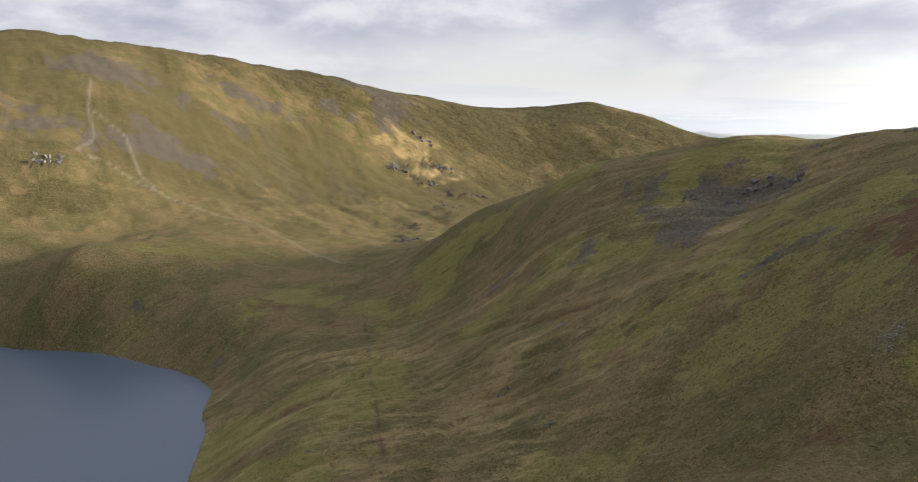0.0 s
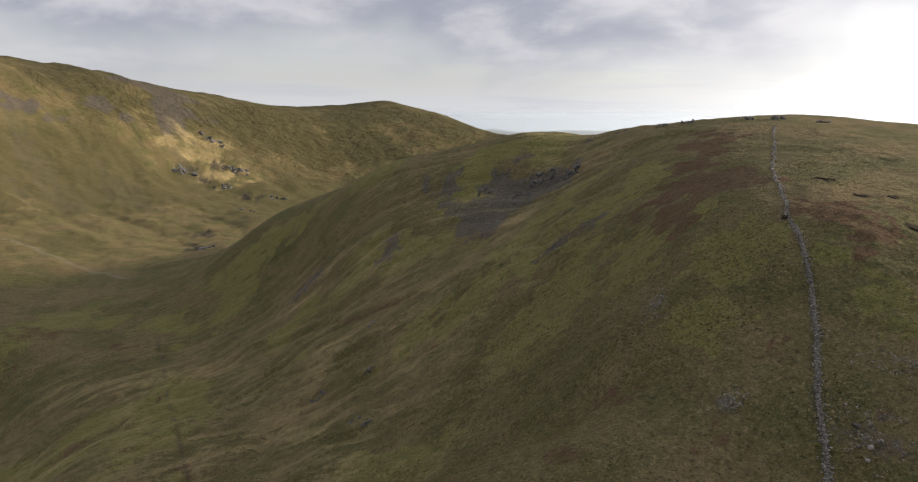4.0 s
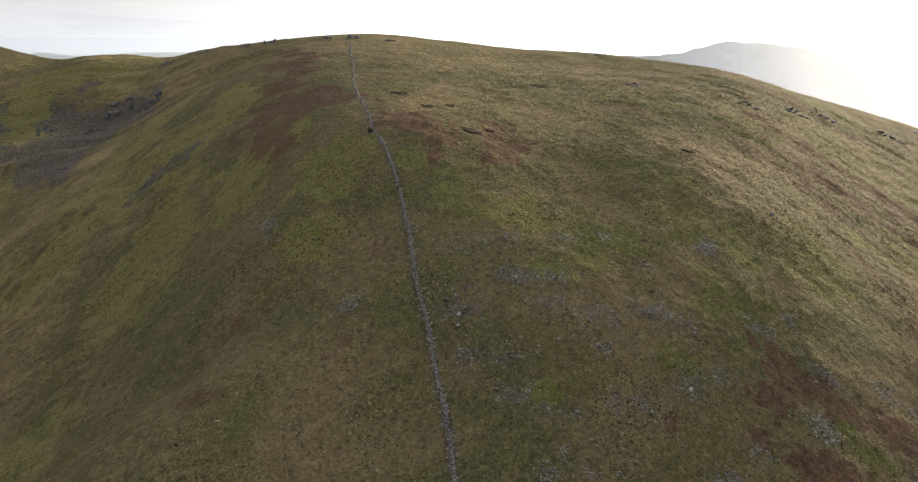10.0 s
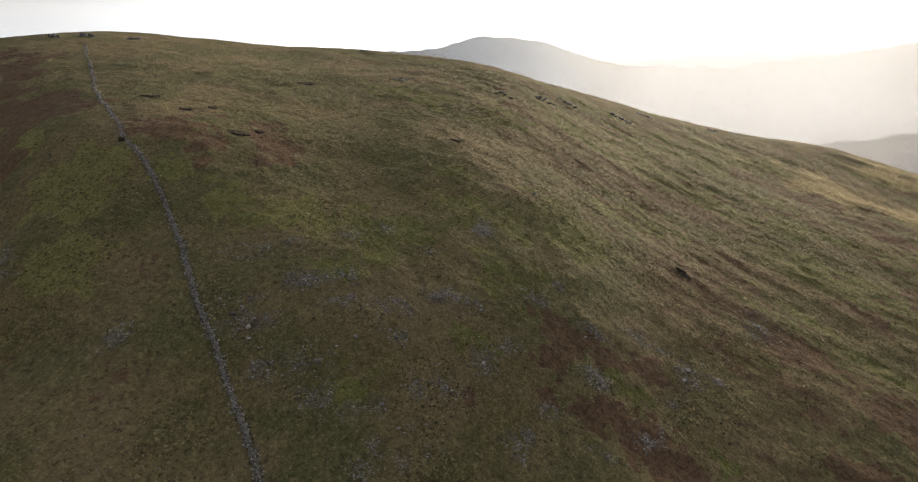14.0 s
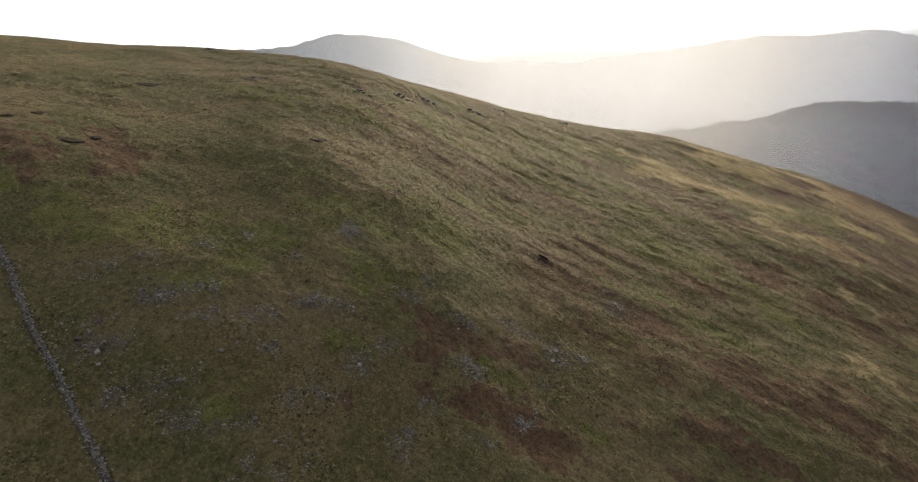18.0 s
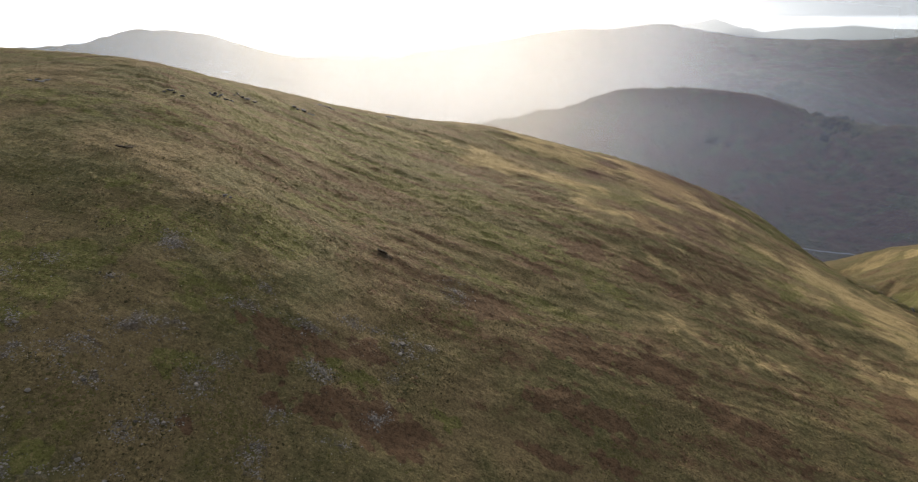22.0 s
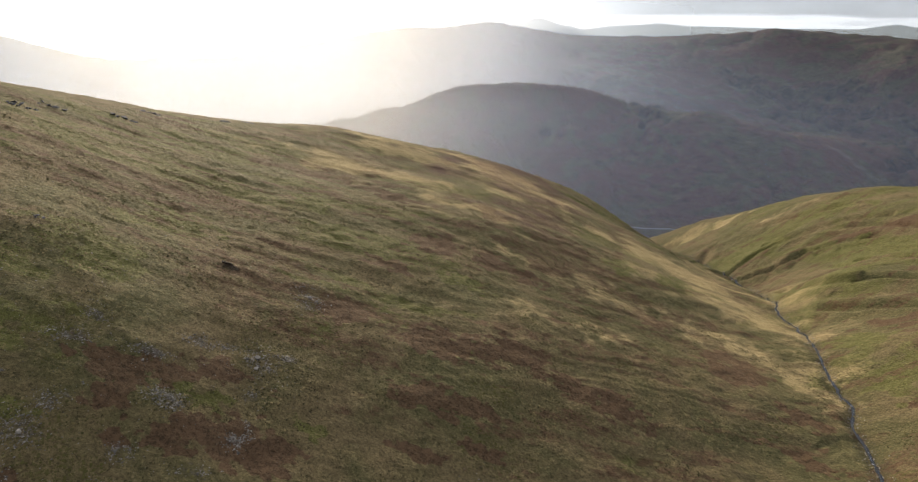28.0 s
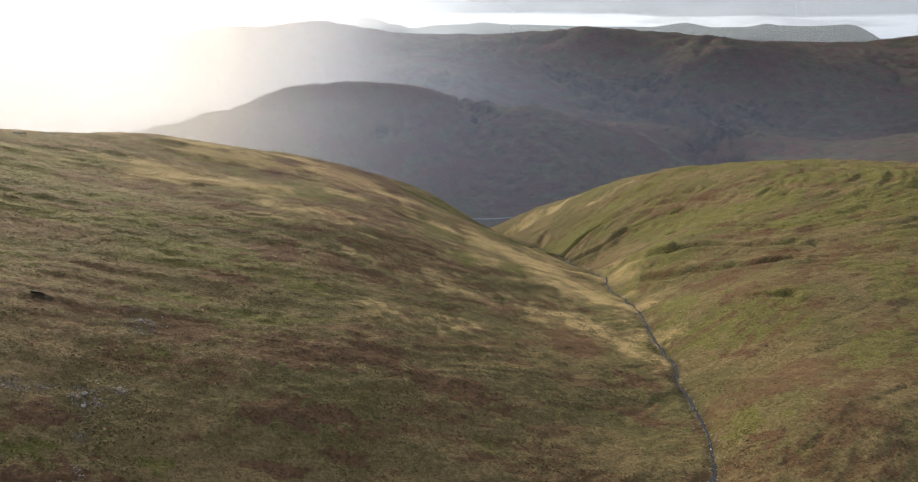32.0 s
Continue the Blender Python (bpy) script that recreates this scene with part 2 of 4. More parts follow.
def grain(x, y, size, seed=0):
    """Smooth noise from -1 to 1 with blobs of about that size in metres."""
    x, y = np.asarray(x, np.float32) / np.float32(size), np.asarray(y, np.float32) / np.float32(size)
    fx, fy = np.floor(x), np.floor(y)
    u, v = x - fx, y - fy
    ix, iy = fx.astype(np.int32) + seed * 57, fy.astype(np.int32) + seed * 101
    u, v = u * u * u * (u * (u * 6 - 15) + 10), v * v * v * (v * (v * 6 - 15) + 10)
    row, col = (iy & 255) * 256, ix & 255
    below, right = ((iy + 1) & 255) * 256, (ix + 1) & 255
    a, b, c, d = TABLE[row + col], TABLE[row + right], TABLE[below + col], TABLE[below + right]
    return (a + (b - a) * u) * (1 - v) + (c + (d - c) * u) * v


def fractal(x, y, size, octaves, seed=0, rough=0.5):
    out, amp = np.zeros(np.shape(x), np.float32), 1.0
    for k in range(octaves):
        out += amp * grain(x * 0.8 + y * 0.6 * (k % 2 * 2 - 1), y * 0.8 - x * 0.6 * (k % 2 * 2 - 1), size / 2 ** k, seed + 7 * k)
        amp *= rough
    return out


def along(x, y, dx, dy, stretch):
    """Coordinates in which things are drawn out along the direction (dx, dy)."""
    return (x * dx + y * dy) / stretch, x * dy - y * dx


def combed(x, y, size, octaves, seed, rough, ridge=False):
    """Noise drawn out down the east face, along arcs that bend towards the tarn."""
    x, y = x + 2.5 * grain(x, y, 30, 95), y + 2.5 * grain(x, y, 30, 96)
    u, v = np.arctan2(x + 50, y - 140) * 240 / 5.5, np.hypot(x + 50, y - 140)
    return smooth(0.25 - np.abs(grain(u, v, size, seed)), 0.0, 0.25) if ridge else fractal(u, v, size, octaves, seed, rough)


def shore_gap(x, y):
    """Metres outside (+) or inside (-) the tarn's shore line."""
    best, inside = np.full(x.shape, 1e9), np.zeros(x.shape, bool)
    for (ax, ay), (bx, by) in zip(SHORE, np.roll(SHORE, -1, 0)):
        ex, ey = bx - ax, by - ay
        f = np.clip(((x - ax) * ex + (y - ay) * ey) / (ex * ex + ey * ey), 0, 1)
        best = np.minimum(best, np.hypot(x - ax - f * ex, y - ay - f * ey))
        inside ^= ((ay > y) != (by > y)) & (x < ex * (y - ay) / (ey if ey else 1e-9) + ax)
    return np.where(inside, -best, best)


BECK = np.array(LAND["beck"], float)


def beck_gap(x, y):
    best = np.full(x.shape, 1e9)
    wob = grain(x, y, 22, 51) * 3.0 + grain(x, y, 8, 52) * 1.2
    for a, b in zip(BECK[:-1], BECK[1:]):
        ex, ey = b[0] - a[0], b[1] - a[1]
        f = np.clip(((x - a[0]) * ex + (y - a[1]) * ey) / (ex * ex + ey * ey), 0, 1)
        best = np.minimum(best, np.hypot(x - a[0] - f * ex, y - a[1] - f * ey))
    return np.abs(best + wob * 0.6)


def crease_lines(x, y, z):
    """Coordinates for the creases that run almost level round the dome of the moor beyond the beck."""
    dx, dy = x - 240, y + 520
    return np.arctan2(dx, -dy) * 1.2 + 0.15 * grain(x, y, 90, 97), np.hypot(dx, dy) / 26 + z / 60 + 0.15 * grain(x, y, 60, 98)


STEP_A, STEP_R, R_LOW = math.tau / 600, 0.02, 20.0


def lie_table():
    """Height of the smooth land on rings whose radii grow by even factors."""
    turn = (np.arange(603) - 1) * STEP_A
    ring = R_LOW * np.exp((np.arange(292) - 1) * STEP_R)
    rr, tt = np.meshgrid(ring, turn, indexing="ij")
    x, y = (rr * np.sin(tt)).ravel(), (rr * np.cos(tt)).ravel()
    z = np.concatenate([kernel(x[k:k + 20000], y[k:k + 20000]) @ PULL[:-1] + PULL[-1] for k in range(0, len(x), 20000)])
    return z.reshape(rr.shape).astype(np.float32)


LIE = lie_table()


def cubic(f):
    return ((-0.5 * f + 1) * f - 0.5) * f, (1.5 * f - 2.5) * f * f + 1, ((-1.5 * f + 2) * f + 0.5) * f, (0.5 * f - 0.5) * f * f


def lie(x, y):
    p = np.clip(np.log(np.maximum(np.hypot(x, y), R_LOW) / R_LOW) / STEP_R + 1, 1, 289.99)
    q = (np.arctan2(x, y) % math.tau) / STEP_A + 1
    i, j = np.floor(p).astype(np.int32), np.floor(q).astype(np.int32)
    out = 0
    for k, wk in enumerate(cubic(p - i)):
        for n, wn in enumerate(cubic(q - j)):
            out = out + wk * wn * LIE[i + k - 1, np.minimum(j + n - 1, 602)]
    return out


# long furrows that drain the east face
FURROWS = (
    ((106, 275), (78, 297), (54, 321), (27, 337), (0, 345), (-23, 337), (-43, 320)),
    ((84, 263), (61, 287), (39, 301), (13, 302), (-9, 292)),
    ((83, 331), (49, 355), (20, 364), (-15, 362), (-47, 333), (-81, 310), (-116, 311)),
    ((-10, 425), (-48, 406), (-79, 364), (-118, 349), (-148, 338)),
    ((114, 281), (94, 308), (68, 342), (32, 375), (-3, 404), (-39, 402)),
)


def line_gap(x, y, line):
    best = np.full(x.shape, 1e9)
    for (ax, ay), (bx, by) in zip(line[:-1], line[1:]):
        ex, ey = bx - ax, by - ay
        f = np.clip(((x - ax) * ex + (y - ay) * ey) / (ex * ex + ey * ey), 0, 1)
        best = np.minimum(best, np.hypot(x - ax - f * ex, y - ay - f * ey))
    return best


# creases that run almost level round the moor beyond the beck
CREASES = (
    ((377, -361), (482, -511), (452, -538), (405, -548), (364, -559)),
    ((381, -400), (394, -466), (378, -499), (354, -522), (321, -529)),
    ((363, -425), (353, -442), (344, -465), (329, -481), (304, -491)),
    ((293, -383), (253, -365), (235, -374), (215, -384), (189, -388), (167, -391)),
    ((232, -338), (215, -342), (193, -350), (171, -355), (153, -363)),
    ((400, -487), (366, -507), (325, -512), (281, -505)),
    ((160, -288), (141, -291), (126, -302)),
    ((278, -439), (245, -434), (207, -425), (181, -423)),
)


def crease_gap(x, y):
    wx, wy = x + 3.0 * grain(x, y, 26, 55), y + 3.0 * grain(x, y, 26, 56)
    return np.minimum.reduce([line_gap(wx, wy, f) for f in CREASES])


def furrow_gap(x, y):
    """Metres to the nearest long furrow, with a slight wander."""
    wx, wy = x + 5 * grain(x, y, 34, 53) + 1.5 * grain(x, y, 10, 59), y + 5 * grain(x, y, 34, 54) + 1.5 * grain(x, y, 10, 60)
    return np.minimum.reduce([line_gap(wx, wy, f) for f in FURROWS])


def height(x, y, rough=True):
    x, y = np.asarray(x, float), np.asarray(y, float)
    z = lie(x, y)
    d = np.hypot(x, y)
    if rough:
        side = (x - y) * 0.7071
        far = smooth(d, 600, 1500)
        z += 0.8 * fractal(x, y, 55, 3, 1) * (1 - far)
        near = 1 - smooth(d, 350, 700)
        z += near * (0.30 * fractal(x, y, 7, 4, 4, 0.6))
        east = smooth(-side, 10, 110) * (1 - far) * (0.35 + 0.65 * smooth(520 - y, 0, 110))
        z += east * (1.1 * combed(x, y, 17, 5, 9, 0.6) - 1.8 * combed(x, y, 26, 1, 21, 0.5, True) - 0.9 * combed(x, y, 9, 1, 22, 0.5, True))
        if (east > 0).any():
            on = east > 0
            g = furrow_gap(x[on], y[on])
            z[on] += (0.5 * np.exp(-((g - 5) / 3.0) ** 2) - 1.5 * np.exp(-(g / 2.0) ** 2)) * (0.6 + 0.5 * grain(x[on], y[on], 35, 58))
        west = smooth(side, 60, 200) * (1 - far)
        u, v = along(x + 5 * grain(x, y, 30, 91), y + 5 * grain(x, y, 30, 92), -0.22, -0.975, 3.0)
        z += west * (0.34 * fractal(u, v, 12, 5, 12, 0.6) - 0.30 * smooth(0.2 - np.abs(grain(u, v, 19, 23)), 0.0, 0.2))
        moor = smooth(-y, 300, 420) * (1 - far)
        u, v = crease_lines(x, y, z)
        z += moor * (0.9 * fractal(u * 3, v * 4, 1.2, 5, 14, 0.6) - 0.5 * smooth(0.22 - np.abs(grain(u * 2, v * 2, 0.45, 26)), 0.0, 0.22))
        on = (moor > 0) & (d < 800)
        if on.any():
            g = crease_gap(x[on], y[on])
            z[on] += 1.2 * np.exp(-((g - 7) / 4.0) ** 2) - 3.6 * np.exp(-(g / 3.4) ** 2) * (0.75 + 0.4 * grain(x[on], y[on], 30, 57))
        u, v = along(x, y, 0.59, -0.81, 4.0)
        z += smooth(d, 750, 950) * (1 - smooth(d, 1700, 2100)) * smooth(y, 300, 600) * (2.4 * fractal(u, v, 55, 5, 16, 0.6) - 1.2 * smooth(0.2 - np.abs(grain(u, v, 130, 27)), 0.0, 0.2))
        z += far * (10 * fractal(x, y, 420, 3, 30) * smooth(d, 1200, 2500) + (4.0 + 9.0 * smooth(d, 2300, 2800)) * (0.35 - np.abs(fractal(x, y, 190, 5, 33, 0.6))))
        turn = np.arctan2(x, y) * 2000 + 90 * grain(x, y, 420, 34) + 35 * grain(x, y, 160, 35) + 0.25 * d
        gully = fractal(turn, d / 2, 110, 5, 36, 0.6)
        z += smooth(x, 500, 1100) * smooth(d, 1550, 1750) * (9.0 * gully - 14.0 * smooth(0.18 - np.abs(grain(turn, d / 3, 150, 38)), 0.0, 0.18)) * (0.75 + 0.25 * smooth(d, 2400, 2900)) * smooth(4500 - d, 0, 600)
        z += 1.6 * fractal(x, y, 26, 3, 40) * smooth(d, 450, 800) * (1 - smooth(d, 1500, 2200))
    b = beck_gap(x, y)
    z -= 1.7 * np.exp(-(b / 3.2) ** 2) + (1.8 + 2.0 * smooth(d, 380, 520)) * np.exp(-(b / 13.0) ** 2)
    g = shore_gap(x, y)
    z = np.where(g < 0, np.minimum(z, -0.15 + g * 0.12), np.where(g < 45, np.maximum(z, 0.25 + 0.05 * g), z))
    return z


# ---- what grows or lies where: east, north, reach away from the hill's foot, reach across (metres) ----
PATCHES = {
    "stones_on_upper_ridge": (
        (127, 83, 2.6, 3.6), (120, 90, 2.4, 5), (138, 72, 3, 3), (146, 66, 2.5, 2.7), (161, 44, 3.2, 2.9), (104, 80, 4.4, 5), (118, 73, 2.7, 4.8),
        (123, 66, 2.8, 3.3), (115, 64, 2.3, 4), (119, 53, 4.5, 4), (129, 45, 3.5, 4.2), (131, 40, 2.7, 3.7), (145, 26, 1.9, 4), (113, 49, 1.5, 1.8),
        (90, 101, 2.3, 2.9), (101, 143, 7, 2.5), (142, 53, 1.5, 1.7),
    ),
    "stones_on_lower_ridge": (
        (100, 65, 2.5, 4.8), (95, 59, 2.7, 3.9), (95, 72, 1.8, 2.3), (95, 51, 1.6, 2.6), (98, 47, 1.5, 1.2), (119, 32, 3.2, 3.1), (126, 28, 2, 2.2),
        (109, 37, 2.6, 2.8), (104, 42, 2, 2.4), (97, 40, 1.5, 1.4), (95, 35, 1.5, 1.9), (90, 40, 1.5, 1.7), (86, 46, 1.5, 1.7), (91, 45, 1.5, 1.4),
        (106, 22, 1.5, 2.3), (145, 11, 1.6, 3.6), (154, 1, 2.4, 2.9),
    ),
    "stones_on_west_slope": (
        (151, -12, 5.4, 3.8), (131, 9, 2.1, 3), (123, -3, 1.7, 2), (190, -32, 7, 3.7), (109, 20, 1.5, 1.3), (103, 21, 1.5, 1.6), (117, 17, 1.5, 1.6),
        (155, -5, 1.8, 2.1), (96, 40, 1.5, 1.4), (160, 44, 2.5, 2.2),
    ),
    "stones_on_low_slope": (
        (124, -4, 2.1, 1.9), (117, 18, 1.5, 1.1), (114, 5, 1.5, 2.4), (138, -8, 2.2, 1.6), (107, 22, 1.5, 1.9), (133, 9, 1.6, 2.3), (162, 44, 3.3, 2.3),
    ),
    "stones_on_brow": (
        (123, -3, 1.9, 1.6), (132, 10, 1.6, 2.8), (128, -6, 1.6, 1.2), (155, -19, 1.8, 2.1), (155, 22, 3, 2),
    ),
    "bracken_on_ridge": (
        (166, 206, 46, 23), (211, 263, 34, 22), (156, 138, 14, 11), (153, 125, 13, 6), (176, 121, 13, 15), (166, 109, 11, 8), (140, 18, 6, 9),
        (140, 10, 6, 11), (146, -2, 5.1, 6), (109, 33, 2.3, 2), (120, 18, 2.3, 4.2), (127, 3, 2.5, 4.8), (172, 190, 16, 6), (150, 150, 8, 4.1),
    ),
    "bracken_on_west_slope": (
        (125, 5, 3.7, 5.4), (121, -10, 6, 6), (189, -45, 6, 7), (176, -69, 7, 14), (145, -51, 5.8, 8), (170, -89, 7, 17), (318, -164, 12, 10),
        (265, -109, 13, 8), (244, -140, 9, 13),
    ),
    "bracken_on_low_slope": (
        (122, -8, 8, 8), (121, 10, 3.9, 5.8), (184, -41, 8, 10), (169, -70, 8, 15), (168, -97, 6, 13), (142, -61, 7, 14), (144, -116, 8, 13),
        (267, -109, 11, 8), (254, -127, 15, 8), (258, -161, 8, 10), (230, -71, 8, 10), (330, -167, 15, 13), (186, -215, 13, 15),
    ),
    "bracken_on_brow": (
        (130, 18, 5, 5.7), (186, -42, 6, 10), (169, -66, 7, 15), (173, -99, 7, 10), (145, -121, 9, 7), (154, -108, 8, 10), (172, -201, 16, 14),
        (222, -200, 11, 13), (260, -99, 10, 12), (330, -106, 10, 18), (125, -45, 3.3, 7), (126, -63, 3.6, 7), (137, -203, 9, 11), (114, -180, 7, 10),
    ),
    "bracken_on_moor": (
        (179, -326, 12, 20), (119, -249, 5.3, 8), (89, -216, 4.2, 10), (75, -187, 3, 7), (298, -517, 9, 34), (164, -375, 7, 14), (323, -495, 7, 23),
        (200, -406, 8, 26),
    ),
    "tawny_on_pass": (
        (-162, 510, 27, 33), (-175, 475, 12, 36), (-251, 549, 12, 46), (-73, 409, 27, 14), (-101, 472, 34, 18), (-333, 540, 7, 55), (-78, 576, 24, 17),
        (-23, 447, 17, 26), (32, 445, 9, 21), (-41, 288, 11, 17), (-61, 273, 7, 13), (-281, 521, 5.5, 34),
    ),
    "tawny_on_ridge": (
        (77, 124, 16, 21), (57, 119, 28, 18), (79, 92, 12, 10), (69, 79, 7, 11), (108, 84, 3.8, 3.7), (141, 101, 9, 5), (108, 106, 11, 3.6),
    ),
    "green_on_ridge": (
        (140, 188, 15, 15), (124, 187, 18, 18), (118, 220, 24, 18), (119, 139, 10, 10), (101, 127, 9, 12), (103, 224, 11, 16), (139, 124, 5.8, 6),
        (137, 106, 14, 9), (139, 88, 11, 13), (143, 69, 15, 14), (146, 35, 9, 12), (125, 68, 5.2, 8), (195, 28, 8, 14), (221, 9, 12, 12),
    ),
    "green_on_upper_slope": (
        (253, 93, 13, 15), (258, 64, 14, 18), (292, 40, 17, 17), (260, 112, 10, 11), (99, 54, 4.6, 5.4), (122, 36, 3.4, 6),
    ),
    "green_on_west_slope": (
        (186, 61, 4.9, 7), (169, 46, 10, 18), (180, 22, 12, 16), (173, -30, 5.5, 6), (134, 2, 5.8, 5.8), (257, -60, 11, 15), (363, -15, 18, 28),
    ),
    "green_on_brow": (
        (235, 1, 14, 12), (170, -29, 5.7, 5.9), (186, -57, 7, 7), (284, -231, 34, 13), (130, -20, 3.7, 4.5), (290, -55, 12, 10), (274, -266, 26, 15),
        (225, -100, 8, 12),
    ),
    "green_on_moor": (
        (404, -470, 44, 44), (261, -365, 31, 32), (276, -462, 44, 49), (132, -289, 31, 23), (141, -262, 17, 16), (382, -544, 18, 38), (238, -474, 22, 41),
        (90, -195, 12, 14), (181, -296, 23, 20),
    ),
    "green_on_spur": (
        (169, 257, 24, 14), (147, 258, 21, 16), (123, 265, 20, 18), (97, 275, 18, 21), (70, 291, 13, 17), (128, 146, 13, 15), (125, 186, 20, 13),
        (97, 206, 16, 17), (28, 522, 14, 45), (-4, 532, 12, 41),
    ),
    "green_on_big_fell": (
        (-208, 793, 51, 47), (-258, 638, 34, 66), (-201, 645, 20, 39), (-480, 744, 39, 93), (-631, 986, 70, 67), (243, 1629, 68, 94), (-308, 952, 81, 29),
        (-477, 1108, 27, 69),
    ),
    "scree_on_spur": (
        (138, 368, 31, 23), (176, 366, 18, 23), (156, 373, 19, 19), (122, 411, 17, 12),
        (138, 368, 25, 21), (173, 367, 14, 21), (153, 395, 9, 8), (169, 399, 3.9, 12), (112, 429, 10, 3.4), (139, 247, 5.1, 9), (128, 256, 5, 12),
        (79, 393, 12, 10), (31, 436, 7, 15), (118, 392, 10, 7),
    ),
    "scree_on_big_fell": (
        (-462, 963, 56, 56), (-399, 983, 42, 46), (-506, 895, 39, 18), (-397, 1262, 28, 101), (-262, 1374, 31, 53), (-560, 1087, 50, 117), (-576, 890, 41, 61),
        (-395, 1147, 24, 46), (-281, 540, 7, 8), (-184, 467, 3.9, 10), (-204, 1599, 206, 92),
    ),
    "peat_on_ridge": (
        (182, 168, 3.5, 3.8), (173, 146, 2.4, 2.6), (167, 123, 1.9, 4.4), (181, 143, 2.5, 2.2), (247, 145, 3.5, 4.9), (214, 68, 1.9, 4.7), (199, -9, 2.7, 2.9),
        (143, 144, 1.9, 1.5),
    ),
    # straw here stands in for sunlight on the brow, moor and big fell
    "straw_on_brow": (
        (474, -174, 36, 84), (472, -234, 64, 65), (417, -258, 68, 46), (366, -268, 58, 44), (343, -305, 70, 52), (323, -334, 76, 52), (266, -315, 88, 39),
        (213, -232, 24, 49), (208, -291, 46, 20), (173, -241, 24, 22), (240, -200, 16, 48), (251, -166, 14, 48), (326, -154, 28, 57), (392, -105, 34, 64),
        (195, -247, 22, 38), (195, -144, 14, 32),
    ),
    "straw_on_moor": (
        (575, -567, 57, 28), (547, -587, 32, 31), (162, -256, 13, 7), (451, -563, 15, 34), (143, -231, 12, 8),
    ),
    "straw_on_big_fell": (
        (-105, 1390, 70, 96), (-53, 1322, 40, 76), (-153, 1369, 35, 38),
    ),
    "far_bracken_on_ridge": (
        (2418, -2218, 290, 188), (2024, -2068, 368, 166), (1052, -1835, 85, 243), (1141, -1641, 99, 76), (1815, -1208, 420, 146), (476, -259, 140, 62), (1403, -1119, 137, 103),
        (2516, -2741, 90, 284), (1583, -2973, 63, 193),
    ),
    "crag_on_ridge": (
        (2077, -2542, 126, 125), (1943, -2614, 101, 140), (1686, -2535, 85, 131), (1882, -2376, 94, 116), (1410, -2652, 91, 144), (1147, -1980, 244, 109), (2311, -2460, 86, 77),
        (1616, -1369, 110, 49), (1698, -1047, 20, 38),
    ),
    "crag_on_big_fell": (
        (-515, 802, 8, 22), (-54, 1360, 17, 34), (-112, 1309, 14, 30), (-71, 916, 21, 26), (-72, 828, 38, 16), (-16, 1247, 24, 21),
    ),
}
FELL_PATH = ((-575, 1036), (-544, 964), (-504, 900), (-504, 854), (-470, 860), (-394, 839), (-344, 826), (-250, 790), (-120, 650))
FELL_PATH_2 = ((-544, 964), (-480, 938), (-429, 868), (-394, 839))
RUIN = ((-92, 559), (-77, 496), (-64, 433), (-57, 385), (-48, 344), (-40, 298), (-36, 279))
VALLEY_PATH = ((1202, -1642), (1150, -1652), (1084, -1662), (1037, -1700))


def spots(kind):
    """All patches of one kind of cover, zone by zone."""
    return [p for zone, patches in PATCHES.items() if zone.split("_on_")[0] == kind for p in patches]


def cover(x, y, kind, ragged=0.55, full=0.75):
    """How much of that kind of cover lies at each place, 0 to 1, with ragged edges."""
    out = np.zeros_like(x)
    for k, (px, py, ra, rl) in enumerate(spots(kind)):
        d = math.hypot(px, py)
        ux, uy = px / d, py / d
        near = (np.abs(x - px) < 2 * (ra + rl)) & (np.abs(y - py) < 2 * (ra + rl))
        if not near.any():
            continue
        a, b = x[near], y[near]
        u, v = ((a - px) * ux + (b - py) * uy) / ra, ((a - px) * uy - (b - py) * ux) / rl
        size = max(2.5, 0.5 * min(ra, rl))
        edge = 1.15 - np.hypot(u, v) + ragged * fractal(a, b, size, 4, 100 + k)
        out[near] = np.maximum(out[near], smooth(edge, 0.05, full))
    return out


# ---- ground sheet, finest over the stretch that the camera faces ----
def grid_mesh(name, co, quads):
    me = bpy.data.meshes.new(name)
    me.vertices.add(len(co))
    me.vertices.foreach_set("co", np.ascontiguousarray(co, dtype=np.float32).ravel())
    me.loops.add(quads.size)
    me.loops.foreach_set("vertex_index", quads.ravel().astype(np.int32))
    me.polygons.add(len(quads))
    me.polygons.foreach_set("loop_start", np.arange(0, quads.size, quads.shape[1], dtype=np.int32))
    me.update()
    return me


def land_mesh():
    turns = np.radians(np.concatenate([np.arange(-42.0, 170.01, 0.172), np.arange(172.0, 318.0, 4.0)]))
    radii = [0.0, 12.0, 28.0, 45.0]
    r = 60.0
    while r < 4890:
        radii.append(r)
        r *= 1.0046 if 74 < r < 620 else 1.0078
    radii.append(4900.0)
    rr, tt = np.meshgrid(np.array(radii), turns, indexing="ij")
    x, y = (rr * np.sin(tt)).ravel(), (rr * np.cos(tt)).ravel()
    z = height(x, y)
    rock = cover(x, y, "crag", 0.9) * smooth(np.hypot(x, y), 1500, 1900)
    z += rock * (48 * np.abs(fractal(x, y, 150, 4, 44, 0.6)) - 24 + 12 * fractal(x, y, 45, 2, 46))
    n, m = len(radii), len(turns)
    i, j = np.meshgrid(np.arange(n - 1), np.arange(m), indexing="ij")
    k = (j + 1) % m
